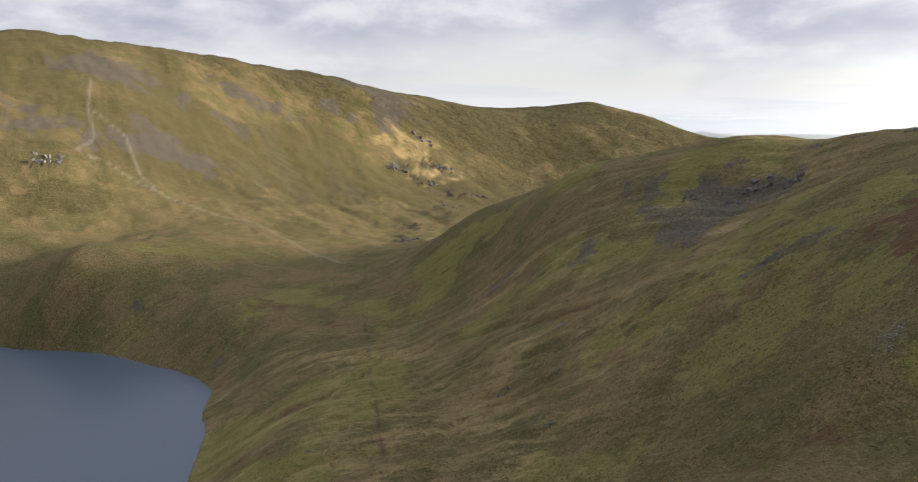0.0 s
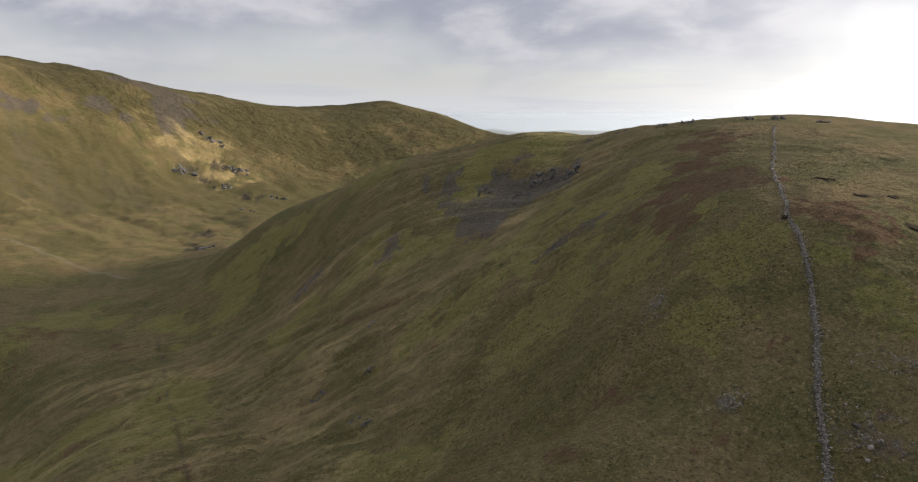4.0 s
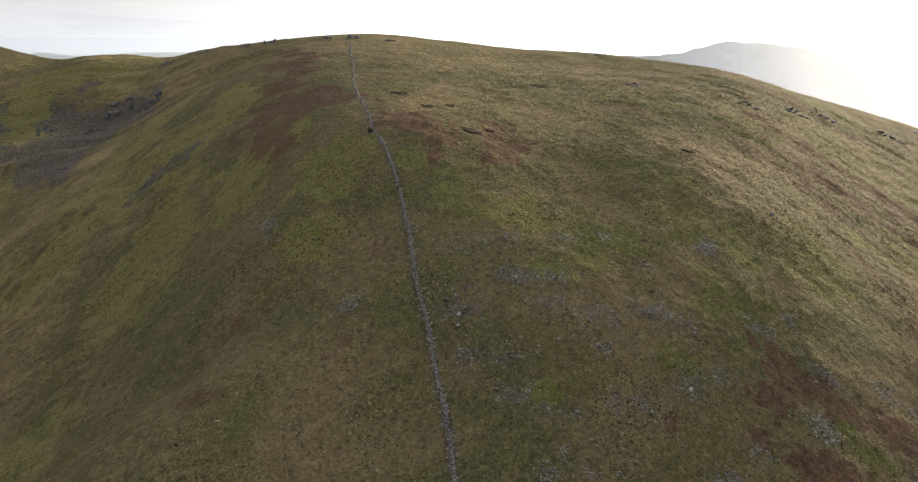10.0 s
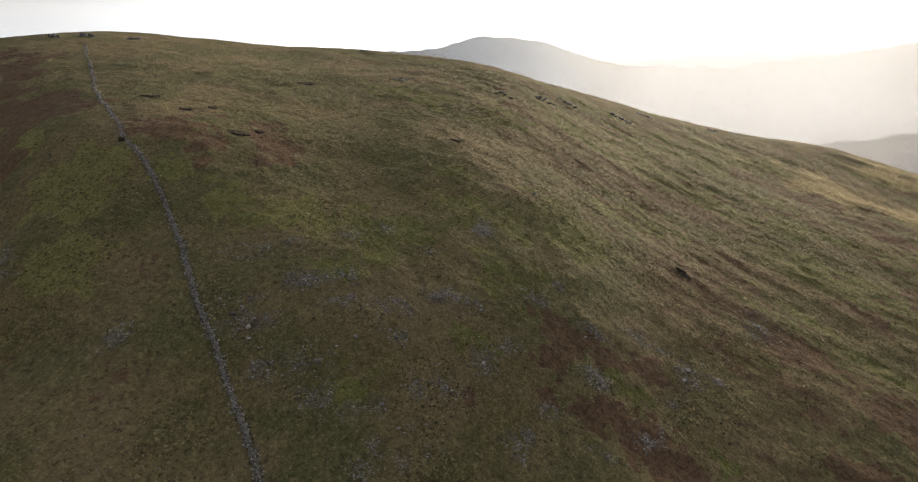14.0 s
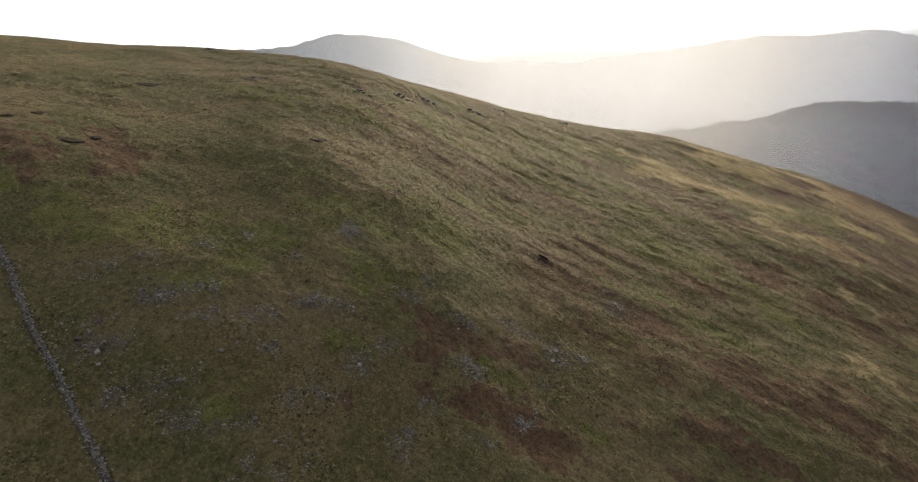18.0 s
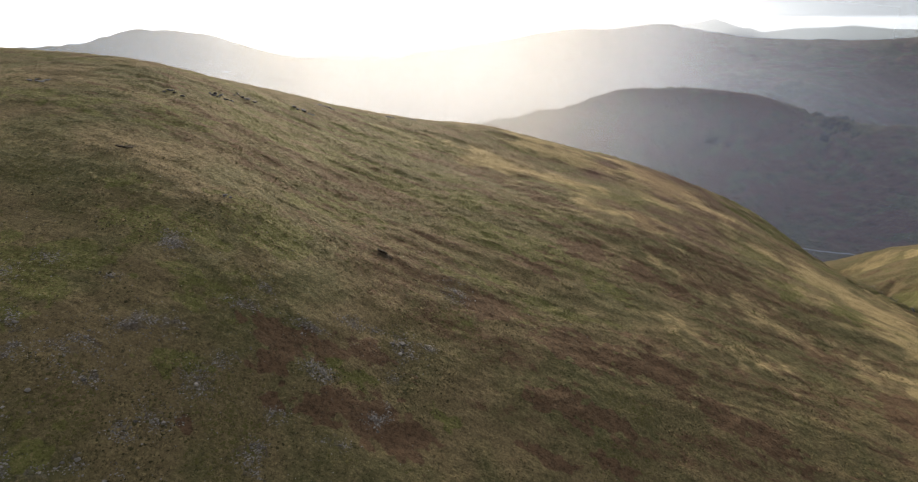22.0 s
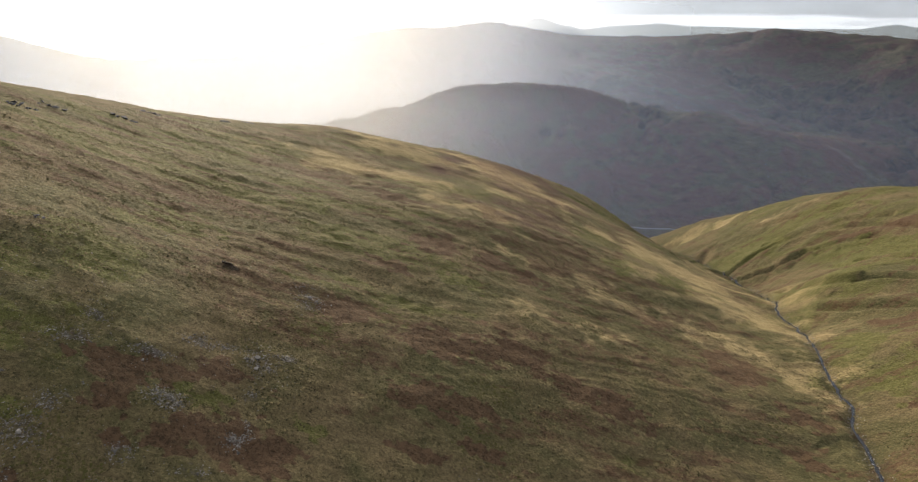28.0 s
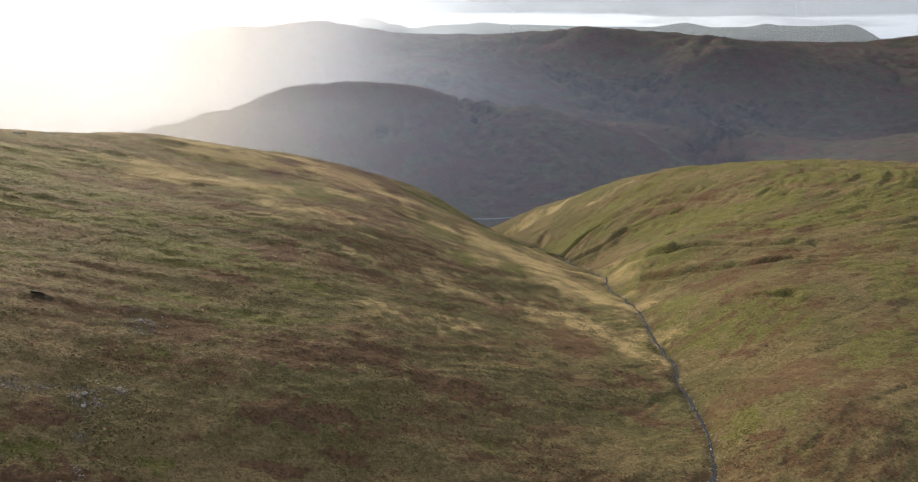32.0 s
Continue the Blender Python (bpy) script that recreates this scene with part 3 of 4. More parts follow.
    quads = np.stack([i * m + j, (i + 1) * m + j, (i + 1) * m + k, i * m + k], -1).reshape(-1, 4)
    me = grid_mesh("ground", np.stack([x, y, z], -1), quads)
    me.polygons.foreach_set("use_smooth", np.ones(len(quads), bool))
    side = (x - y) * 0.7071
    path = np.maximum(np.exp(-(line_gap(x, y, FELL_PATH) / 2.2) ** 2), np.exp(-(line_gap(x, y, FELL_PATH_2) / 2.0) ** 2))
    path = 0.4 * path
    path = np.maximum(path, 0.25 * np.exp(-(line_gap(x, y, VALLEY_PATH) / 7.0) ** 2))
    u, v = along(x + 5 * grain(x, y, 30, 91), y + 5 * grain(x, y, 30, 92), -0.22, -0.975, 3.2)
    d = np.hypot(x, y)
    near, big = 1 - smooth(d, 700, 1000), smooth(d, 850, 1050) * (1 - smooth(d, 2000, 2300)) * smooth(y, 300, 600)
    slope = smooth(side, 40, 160) * near
    streak = smooth(fractal(u, v, 9, 5, 61, 0.65), 0.10, 0.75) * slope
    # pale rills and dark furrows put relief shading into the ground's colour
    rill_light = smooth(520 - y, 0, 110) * (0.55 + 0.45 * fractal(x, y, 30, 3, 63)) * smooth(combed(x, y, 5, 5, 63, 0.66), -0.9, 0.6) * smooth(-side, 40, 140) * near
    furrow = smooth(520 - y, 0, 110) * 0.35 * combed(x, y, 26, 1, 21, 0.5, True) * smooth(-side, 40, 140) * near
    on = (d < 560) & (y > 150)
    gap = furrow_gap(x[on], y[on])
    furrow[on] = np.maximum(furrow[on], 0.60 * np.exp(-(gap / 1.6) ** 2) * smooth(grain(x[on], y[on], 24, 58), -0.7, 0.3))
    # a lighter bank painted beside each furrow, as if it caught light
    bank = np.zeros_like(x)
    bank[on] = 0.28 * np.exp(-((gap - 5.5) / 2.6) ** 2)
    u, v = along(x + 9 * grain(x, y, 60, 93), y + 9 * grain(x, y, 60, 94), -0.22, -0.975, 2.6)
    heath = smooth(fractal(u, v, 24, 5, 69, 0.6), 0.20, 0.75) * slope
    turf = 0.6 * smooth(fractal(u + 400, v, 34, 5, 73, 0.6), 0.10, 0.7) * slope
    turf = np.maximum(turf, 0.75 * smooth(-side, 20, 110) * (1 - smooth(d, 520, 700)) * smooth(fractal(x, y, 45, 4, 75), -0.3, 0.6))
    # the moor beyond the beck: green, with brown bands and shade painted along its creases
    moor = smooth(-y, 300, 420) * smooth(side, 300, 420) * near
    u, v = crease_lines(x, y, lie(x, y))
    crease_shade = np.zeros_like(x)
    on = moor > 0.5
    crease_shade[on] = np.exp(-(crease_gap(x[on], y[on]) / 2.6) ** 2)
    heath = np.where(moor > 0.5, np.maximum(0.75 * crease_shade, 0.6 * smooth(fractal(u, v, 1.4, 4, 70, 0.6), 0.25, 0.8)), heath)
    turf = np.maximum(turf, 0.7 * moor * smooth(fractal(u, v, 1.3, 4, 77, 0.6), -0.5, 0.4))
    # big fell: olive grass darkened for cloud shade, screes drawn out down its face
    u, v = along(x, y, 0.59, -0.81, 4.5)
    fan = 0.5 * big * smooth(fractal(u, v, 60, 5, 65, 0.6), 0.35, 0.9) * smooth(-x, -150, 150)
    mottle = big * smooth(fractal(u * 0.6, v, 24, 4, 67, 0.6), 0.05, 0.7)
    turf = np.maximum(turf, 0.85 * big * smooth(fractal(x, y, 120, 4, 79), -0.9, 0.2))
    # bleached grass, paled further where sunlight is painted
    sunlit_straw = 0.95 * cover(x, y, "straw", 0.7, 1.5)
    # mottle and the northern brown also darken the fell for cloud shade
    plants = np.maximum.reduce([cover(x, y, "bracken"), 0.55 * streak, furrow, 0.55 * cover(x, y, "tawny", 0.9, 1.6), 0.55 * heath * (1 - sunlit_straw), 0.30 * mottle * (1 - sunlit_straw), 0.15 * smooth(y, 430, 560) * (1 - smooth(d, 2000, 2300))])
    stony = np.maximum.reduce([cover(x, y, "scree"), fan, 0.62 * cover(x, y, "stones", 0.9)])
    # dark lines along the ruined wall and the bed of the beck
    ruin = 0.5 * np.exp(-(line_gap(x, y, RUIN) / 1.3) ** 2) * smooth(grain(x, y, 9, 77), -0.6, 0.2)
    bare = np.maximum.reduce([ruin, cover(x, y, "peat"), 0.40 * np.exp(-(beck_gap(x, y) / 2.4) ** 2)])
    sets = {
        "cover_plants": (plants, np.maximum(cover(x, y, "green"), turf), stony, bare),
        "cover_ground": (np.maximum.reduce([sunlit_straw, 0.55 * rill_light, bank]), path, cover(x, y, "far_bracken"), cover(x, y, "crag", 0.9)),
    }
    for name, four in sets.items():
        a = me.attributes.new(name, "FLOAT_COLOR", "POINT")
        a.data.foreach_set("color", np.stack(four, -1).astype(np.float32).ravel())
    return me


def surface(name):
    m = bpy.data.materials.new(name)
    m.use_nodes = True
    return m, Nodes(m.node_tree)


def finish(m, q, colour, rough=0.95, bump=None, depth=0.1, spec=0.2):
    sh = q.add("ShaderNodeBsdfPrincipled")
    q.put(sh.inputs["Base Color"], colour if hasattr(colour, "is_output") else (*colour, 1.0))
    q.put(sh.inputs["Roughness"], rough)
    sh.inputs["Specular IOR Level"].default_value = spec
    if bump is not None:
        b = q.add("ShaderNodeBump")
        b.inputs["Strength"].default_value, b.inputs["Distance"].default_value = 1.0, depth
        q.put(b.inputs["Height"], bump)
        q.put(sh.inputs["Normal"], b.outputs[0])
    q.put(q.add("ShaderNodeOutputMaterial").inputs[0], sh.outputs[0])
    return m


def moor_material():
    m, q = surface("moor_ground")
    pos = q.add("ShaderNodeTexCoord").outputs["Object"]
    masks = []
    for name in ("cover_plants", "cover_ground"):
        a = q.add("ShaderNodeAttribute", attribute_name=name)
        s = q.add("ShaderNodeSeparateColor")
        q.put(s.inputs[0], a.outputs["Color"])
        masks += [s.outputs[0], s.outputs[1], s.outputs[2], a.outputs["Alpha"]]
    bracken, green, scree, peat, straw, path, far, crag = masks
    wide = q.noise(pos, 0.004, 4.0, 0.6)
    mid = q.noise(pos, 0.03, 5.0, 0.62, 0.5)
    tuft = q.noise(pos, 0.28, 6.0, 0.72, 0.6)
    edge = q.noise(pos, 0.17, 7.0, 0.75, 0.3)
    blade = q.noise(pos, 1.5, 5.0, 0.78)
    clump = q.noise(pos, 0.7, 4.0, 0.8, 0.3)
    axes = q.add("ShaderNodeSeparateXYZ")
    q.put(axes.inputs[0], pos)
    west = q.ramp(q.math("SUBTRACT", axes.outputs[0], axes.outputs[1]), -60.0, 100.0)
    combs = []
    turned = q.add("ShaderNodeMapping")
    q.put(turned.inputs["Vector"], pos)
    # turned first, then drawn out along the fall of the slope
    turned.vector_type = "TEXTURE"
    turned.inputs["Rotation"].default_value = (0.0, 0.0, math.atan2(-0.975, -0.22))
    turned.inputs["Scale"].default_value = (9.0, 1.15, 2.5)
    combs.append(q.noise(turned.outputs[0], 1.0, 6.0, 0.74, 0.5))
    # round the arcs that sweep down to the tarn
    dx, dy = q.math("ADD", axes.outputs[0], 50.0), q.math("SUBTRACT", axes.outputs[1], 140.0)
    arc = q.add("ShaderNodeCombineXYZ")
    q.put(arc.inputs[0], q.math("MULTIPLY", q.math("ARCTAN2", dx, dy), 20.0))
    q.put(arc.inputs[1], q.math("MULTIPLY", q.math("SQRT", q.math("ADD", q.math("MULTIPLY", dx, dx), q.math("MULTIPLY", dy, dy))), 0.6))
    combs.append(q.noise(arc.outputs[0], 1.0, 6.0, 0.74, 0.5))
    comb = q.math("ADD", q.math("MULTIPLY", combs[0], west), q.math("MULTIPLY", combs[1], q.math("SUBTRACT", 1.0, west)))

    def ragged(mask, lo, hi, blend=1.0):
        """A cover whose edge breaks up into single tufts."""
        v = q.math("ADD", mask, q.math("MULTIPLY", q.math("SUBTRACT", edge, 0.5), 1.5))
        v = q.math("ADD", v, q.math("MULTIPLY", q.math("SUBTRACT", comb, 0.5), 0.9))
        return q.math("MULTIPLY", q.ramp(v, lo, hi), blend)

    c = q.mix(q.ramp(wide, 0.4, 0.6), (0.105, 0.095, 0.040), (0.125, 0.103, 0.048))
    c = q.mix(q.ramp(mid, 0.40, 0.62), c, (0.150, 0.116, 0.058))
    c = q.mix(q.math("MULTIPLY", q.ramp(mid, 0.60, 0.38), 0.6), c, (0.074, 0.082, 0.030))
    # east face turf: greener, and brightened in place of more skylight
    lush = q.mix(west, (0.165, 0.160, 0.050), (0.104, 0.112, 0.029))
    # olive on the big fell, darkened in place of cloud shade
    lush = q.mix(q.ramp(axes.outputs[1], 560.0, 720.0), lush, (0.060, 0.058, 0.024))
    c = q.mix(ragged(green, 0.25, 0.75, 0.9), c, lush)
    # straw colour; carries the painted sunlight and pale furrow banks too
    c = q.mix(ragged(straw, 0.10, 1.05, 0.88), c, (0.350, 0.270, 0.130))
    # straw and olive tufts, with lit tips and tussock shade painted in
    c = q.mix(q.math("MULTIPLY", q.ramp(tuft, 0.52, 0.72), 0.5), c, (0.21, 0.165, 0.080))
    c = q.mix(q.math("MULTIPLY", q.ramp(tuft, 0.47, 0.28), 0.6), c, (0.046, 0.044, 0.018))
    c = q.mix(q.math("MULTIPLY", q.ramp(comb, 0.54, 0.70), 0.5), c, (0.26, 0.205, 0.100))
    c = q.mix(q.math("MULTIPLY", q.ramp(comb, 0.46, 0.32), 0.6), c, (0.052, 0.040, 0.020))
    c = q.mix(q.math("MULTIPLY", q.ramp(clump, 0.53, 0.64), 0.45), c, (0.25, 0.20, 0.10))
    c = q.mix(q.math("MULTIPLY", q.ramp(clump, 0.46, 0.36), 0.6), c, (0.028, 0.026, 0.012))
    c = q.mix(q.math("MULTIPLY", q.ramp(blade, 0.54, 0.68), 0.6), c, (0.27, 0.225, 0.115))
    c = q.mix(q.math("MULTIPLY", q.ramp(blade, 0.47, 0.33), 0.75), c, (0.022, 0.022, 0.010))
    # bracken brown, which also paints the shade in furrows and creases
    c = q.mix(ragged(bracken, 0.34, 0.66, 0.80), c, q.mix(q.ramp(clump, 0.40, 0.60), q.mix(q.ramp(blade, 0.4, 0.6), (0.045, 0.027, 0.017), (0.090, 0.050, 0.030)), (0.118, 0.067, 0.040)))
    # the far fells: dark bracken, dull grass and rock
    hill = q.noise(pos, 0.010, 7.0, 0.68, 0.6)
    gill = q.noise(pos, 0.035, 6.0, 0.72, 0.3)
    fell = q.mix(q.ramp(hill, 0.42, 0.58), (0.072, 0.041, 0.039), (0.058, 0.056, 0.036))
    fell = q.mix(q.math("MULTIPLY", q.ramp(gill, 0.52, 0.66), 0.35), fell, (0.125, 0.105, 0.062))
    fell = q.mix(q.math("MULTIPLY", q.ramp(gill, 0.47, 0.38), 0.5), fell, (0.026, 0.024, 0.022))
    far_zone = q.ramp(q.vec("LENGTH", pos), 1250.0, 1550.0)
    c = q.mix(q.math("MULTIPLY", far_zone, q.ramp(axes.outputs[1], 500.0, 200.0)), c, fell)
    c = q.mix(q.math("MULTIPLY", far, q.ramp(gill, 0.35, 0.6, 0.3, 0.8)), c, (0.078, 0.036, 0.036))
    grit = q.mix(q.ramp(q.noise(pos, 1.1, 4.0, 0.75), 0.38, 0.62), (0.034, 0.030, 0.028), (0.140, 0.126, 0.112))
    c = q.mix(ragged(scree, 0.40, 0.85, 0.80), c, grit)
    c = q.mix(q.math("MULTIPLY", crag, q.ramp(gill, 0.42, 0.60, 1.0, 0.35)), c, (0.020, 0.020, 0.023))
    c = q.mix(path, c, (0.26, 0.235, 0.20))
    c = q.mix(peat, c, (0.022, 0.017, 0.012))
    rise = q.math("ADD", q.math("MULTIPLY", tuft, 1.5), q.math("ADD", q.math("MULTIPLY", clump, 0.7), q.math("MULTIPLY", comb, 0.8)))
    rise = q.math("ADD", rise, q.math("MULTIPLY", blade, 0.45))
    rise = q.math("ADD", rise, q.math("MULTIPLY", q.noise(pos, 0.05, 5.0, 0.7), 3.0))
    rise = q.math("ADD", rise, q.math("MULTIPLY", q.math("MULTIPLY", far_zone, gill), 30.0))
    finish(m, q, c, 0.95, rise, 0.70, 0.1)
    # gold sheen at a grazing view strengthens the sunlight painted as straw
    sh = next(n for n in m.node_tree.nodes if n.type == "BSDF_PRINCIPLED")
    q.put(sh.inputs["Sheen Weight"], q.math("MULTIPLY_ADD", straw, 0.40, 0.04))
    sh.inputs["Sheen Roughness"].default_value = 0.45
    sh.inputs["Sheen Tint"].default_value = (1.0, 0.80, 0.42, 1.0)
    return m


def stone_material(name="field_stone", dark=(0.075, 0.070, 0.060), light=(0.34, 0.32, 0.285)):
    m, q = surface(name)
    pos = q.add("ShaderNodeTexCoord").outputs["Object"]
    isle = q.add("ShaderNodeNewGeometry").outputs["Random Per Island"]
    own = q.add("ShaderNodeObjectInfo").outputs["Random"]
    pick = q.math("FRACT", q.math("ADD", isle, own))
    c = q.mix(pick, dark, light)
    n = q.noise(pos, 3.0, 4.0, 0.7)
    c = q.mix(q.math("MULTIPLY", q.ramp(n, 0.5, 0.7), 0.5), c, (0.10, 0.105, 0.06))
    return finish(m, q, c, 0.9, q.noise(pos, 6.0, 4.0, 0.7), 0.05)


MOOR = moor_material()
STONE = stone_material()
SCREE_STONE = stone_material("scree_stone", (0.080, 0.074, 0.065), (0.30, 0.278, 0.245))
CRAG = stone_material("crag_rock", (0.07, 0.07, 0.075), (0.17, 0.165, 0.16))
m_, q_ = surface("peat")
p_ = q_.add("ShaderNodeTexCoord").outputs["Object"]
PEAT = finish(m_, q_, q_.mix(q_.noise(p_, 1.5), (0.045, 0.034, 0.026), (0.09, 0.068, 0.05)), 0.95, q_.noise(p_, 3.0), 0.1)
m_, q_ = surface("rubble")
p_ = q_.add("ShaderNodeTexCoord").outputs["Object"]
RUBBLE = finish(m_, q_, q_.mix(q_.ramp(q_.noise(p_, 3.2, 3.0, 0.8), 0.38, 0.62), (0.045, 0.042, 0.035), (0.27, 0.25, 0.215)), 0.95, q_.noise(p_, 3.2, 3.0, 0.8), 0.3)
m_, q_ = surface("tarn_water")
p_ = q_.add("ShaderNodeTexCoord").outputs["Object"]
WATER = finish(m_, q_, (0.068, 0.098, 0.142), 0.30, q_.noise(p_, 0.35, 3.0, 0.6), 0.05, 0.5)
m_, q_ = surface("beck_water")
p_ = q_.add("ShaderNodeTexCoord").outputs["Object"]
BECK_WATER = finish(m_, q_, q_.mix(q_.ramp(q_.noise(p_, 0.5, 4.0, 0.7), 0.60, 0.72), (0.02, 0.023, 0.026), (0.42, 0.44, 0.46)), 0.2, q_.noise(p_, 2.0, 3.0), 0.15, 0.5)
m_, q_ = surface("asphalt")
p_ = q_.add("ShaderNodeTexCoord").outputs["Object"]
ASPHALT = finish(m_, q_, q_.mix(q_.noise(p_, 0.1), (0.10, 0.10, 0.105), (0.16, 0.16, 0.16)), 0.8, q_.noise(p_, 2.0), 0.02, 0.4)

ground_me = land_mesh()
ground_me.materials.append(MOOR)
ground = tagged(new("ground", ground_me), "rough moorland grass with bracken and scree over rounded fells", "ground", kind="structure")


# ---- water: the tarn, the beck, two lakes far down the valley ----
def sheet(name, pts, material, label, category):
    me = bpy.data.meshes.new(name)
    me.from_pydata(pts, [], [list(range(len(pts)))])
    me.materials.append(material)
    me.update()
    if me.polygons[0].normal.z < 0:
        me.flip_normals()
    return tagged(new(name, me), label, category, kind="structure")


mid_tarn = SHORE.mean(0)
sheet("water_tarn", [(*(mid_tarn + (p - mid_tarn) * 1.06), 0.0) for p in SHORE], WATER, "slate-grey mountain tarn with a calm surface", "tarn")


def lake(name, x, y, away, across):
    z = float(height(np.array([x]), np.array([y]))[0]) + 7.0
    d = math.hypot(x, y)
    ux, uy = x / d, y / d
    pts = []
    for k in range(28):
        a = k / 28 * math.tau
        f = 1 + 0.25 * math.sin(3 * a + x) + 0.12 * math.sin(5 * a)
        u, v = away * f * math.cos(a), across * f * math.sin(a)
        pts.append((x + ux * u + uy * v, y + uy * u - ux * v, z))
    sheet(name, pts, WATER, "small pale lake shining in the hazy valley", "lake")


lake("water_lake", 3268, -338, 38, 26)
lake("water_lake_far", 3900, 640, 30, 40)


def ribbon(name, line, wide, lift, material, label, category):
    co, quads = [], []
    for k, (x, y) in enumerate(line):
        a, b = line[max(k - 1, 0)], line[min(k + 1, len(line) - 1)]
        ex, ey = b[0] - a[0], b[1] - a[1]
        n = math.hypot(ex, ey) or 1
        wv = wide * (0.8 + 0.4 * random.random())
        px, py = ey / n * wv / 2, -ex / n * wv / 2
        zs = height(np.array([x + px, x, x - px]), np.array([y + py, y, y - py]))
        z = float(zs[1]) + lift
        co += [(x - px, y - py, z), (x + px, y + py, z)]
        if k:
            quads.append((2 * k - 2, 2 * k - 1, 2 * k + 1, 2 * k))
    me = grid_mesh(name, np.array(co), np.array(quads))
    me.materials.append(material)
    return tagged(new(name, me), label, category, kind="structure")


def even(line, step):
    """Points at even steps along a broken line."""
    out = []
    for (ax, ay), (bx, by) in zip(line[:-1], line[1:]):
        n = max(1, int(math.hypot(bx - ax, by - ay) / step))
        out += [(ax + (bx - ax) * k / n, ay + (by - ay) * k / n) for k in range(n)]
    return out + [tuple(line[-1])]


bed = []
for (x, y) in even([tuple(p[:2]) for p in BECK], 3.0):
    s = np.linspace(-7, 7, 29)
    k = int(np.argmin(beck_gap(x + s * 0.75, y + s * 0.66)))
    bed.append((x + s[k] * 0.75, y + s[k] * 0.66))
bed = [tuple(np.mean(bed[max(0, k - 1):k + 2], axis=0)) for k in range(len(bed))]
ribbon("water_beck", bed, 1.3, 0.25, BECK_WATER, "narrow rocky beck running down the gill", "beck")
ROAD = even(((1290, -880), (1235, -960), (1182, -1040), (1140, -1081), (1060, -1130)), 15)
ribbon("road", ROAD, 9.0, 1.2, ASPHALT, "grey asphalt road across the valley floor", "road")


# ---- stones ----
def rock_shape(seed, points=9, flat=0.65):
    """A small angular stone, as vertices and triangles, about one metre across."""
    rnd = random.Random(seed)
    bm = bmesh.new()
    for _ in range(points):
        v = Vector((rnd.gauss(0, 1), rnd.gauss(0, 1), rnd.gauss(0, 1))).normalized() * rnd.uniform(0.42, 0.55)
        bm.verts.new((v.x, v.y * rnd.uniform(0.8, 1.0), v.z * flat))
    r = bmesh.ops.convex_hull(bm, input=bm.verts)
    bmesh.ops.delete(bm, geom=[g for g in r["geom_interior"] if isinstance(g, bmesh.types.BMVert)], context="VERTS")
    bmesh.ops.triangulate(bm, faces=bm.faces)
    bm.verts.index_update()
    out = np.array([v.co for v in bm.verts]), np.array([[v.index for v in f.verts] for f in bm.faces])
    bm.free()
    return out


SHAPES = [rock_shape(k, 9 + k % 4) for k in range(10)]


def mesh_of(name, shape, material, size=1.0):
    me = bpy.data.meshes.new(name)
    me.from_pydata([tuple(v * size) for v in shape[0]], [], [tuple(int(i) for i in f) for f in shape[1]])
    me.materials.append(material)
    return me


STONE_MESHES = [mesh_of("stone", s, STONE) for s in SHAPES]


def heap(name, places, sizes, material, seed=0, flat=1.0):
    """One mesh of many loose stones: places (n, 3), sizes in metres."""
    rnd = np.random.RandomState(seed)
    pick, co, tri, start = rnd.randint(0, len(SHAPES), len(places)), [], [], 0
    for k, (v, f) in enumerate(SHAPES):
        at = np.where(pick == k)[0]
        if not len(at):
            continue
        a = rnd.uniform(0, math.tau, len(at))
        s = sizes[at]
        wide = rnd.uniform(0.75, 1.25, len(at))
        x = v[None, :, 0] * (s * wide)[:, None]
        y = v[None, :, 1] * s[:, None]
        z = v[None, :, 2] * (s * flat)[:, None] * rnd.uniform(0.7, 1.2, len(at))[:, None]
        c, n = np.cos(a)[:, None], np.sin(a)[:, None]
        pts = np.stack([x * c - y * n + places[at, 0:1], x * n + y * c + places[at, 1:2], z + places[at, 2:3]], -1)
        co.append(pts.reshape(-1, 3))
        tri.append((f[None] + (np.arange(len(at)) * len(v))[:, None, None]).reshape(-1, 3) + start)
        start += len(at) * len(v)
    me = grid_mesh(name, np.concatenate(co), np.concatenate(tri))
    me.materials.append(material)
    return me


def on_ground(x, y, sink=0.0):
    return np.stack([x, y, height(x, y) - sink], -1)


WALL_LINE = [(62, 44), (76, 59.5), (80.2, 63.8), (84.8, 68.7), (90.8, 75.8), (95.8, 81.8), (102.3, 90.3), (108.8, 97.2), (116.4, 105.1), (124, 114.3),
             (131.8, 124.2), (137.5, 133), (143.6, 143.4), (158.2, 161.3), (179.7, 188.3), (221.6, 233.9), (262, 277.4)]


def stone_wall():
    """A half-tumbled drystone wall that climbs the ridge: a rubble core, and stones heaped on it."""
    base = (62, 44, float(height(np.array([62.0]), np.array([44.0]))[0]))
    wall = tagged(new("drystone_wall"), "half-tumbled grey drystone wall climbing the grassy ridge", "wall")
    wall.location = base
    rnd = np.random.RandomState(5)
    pts = np.array(even(WALL_LINE, 0.9))
    pts += np.stack([grain(pts[:, 0], pts[:, 1], 9, 71), grain(pts[:, 0], pts[:, 1], 9, 72)], -1) * 0.5
    run = np.r_[0, np.cumsum(np.hypot(*np.diff(pts, axis=0).T))]
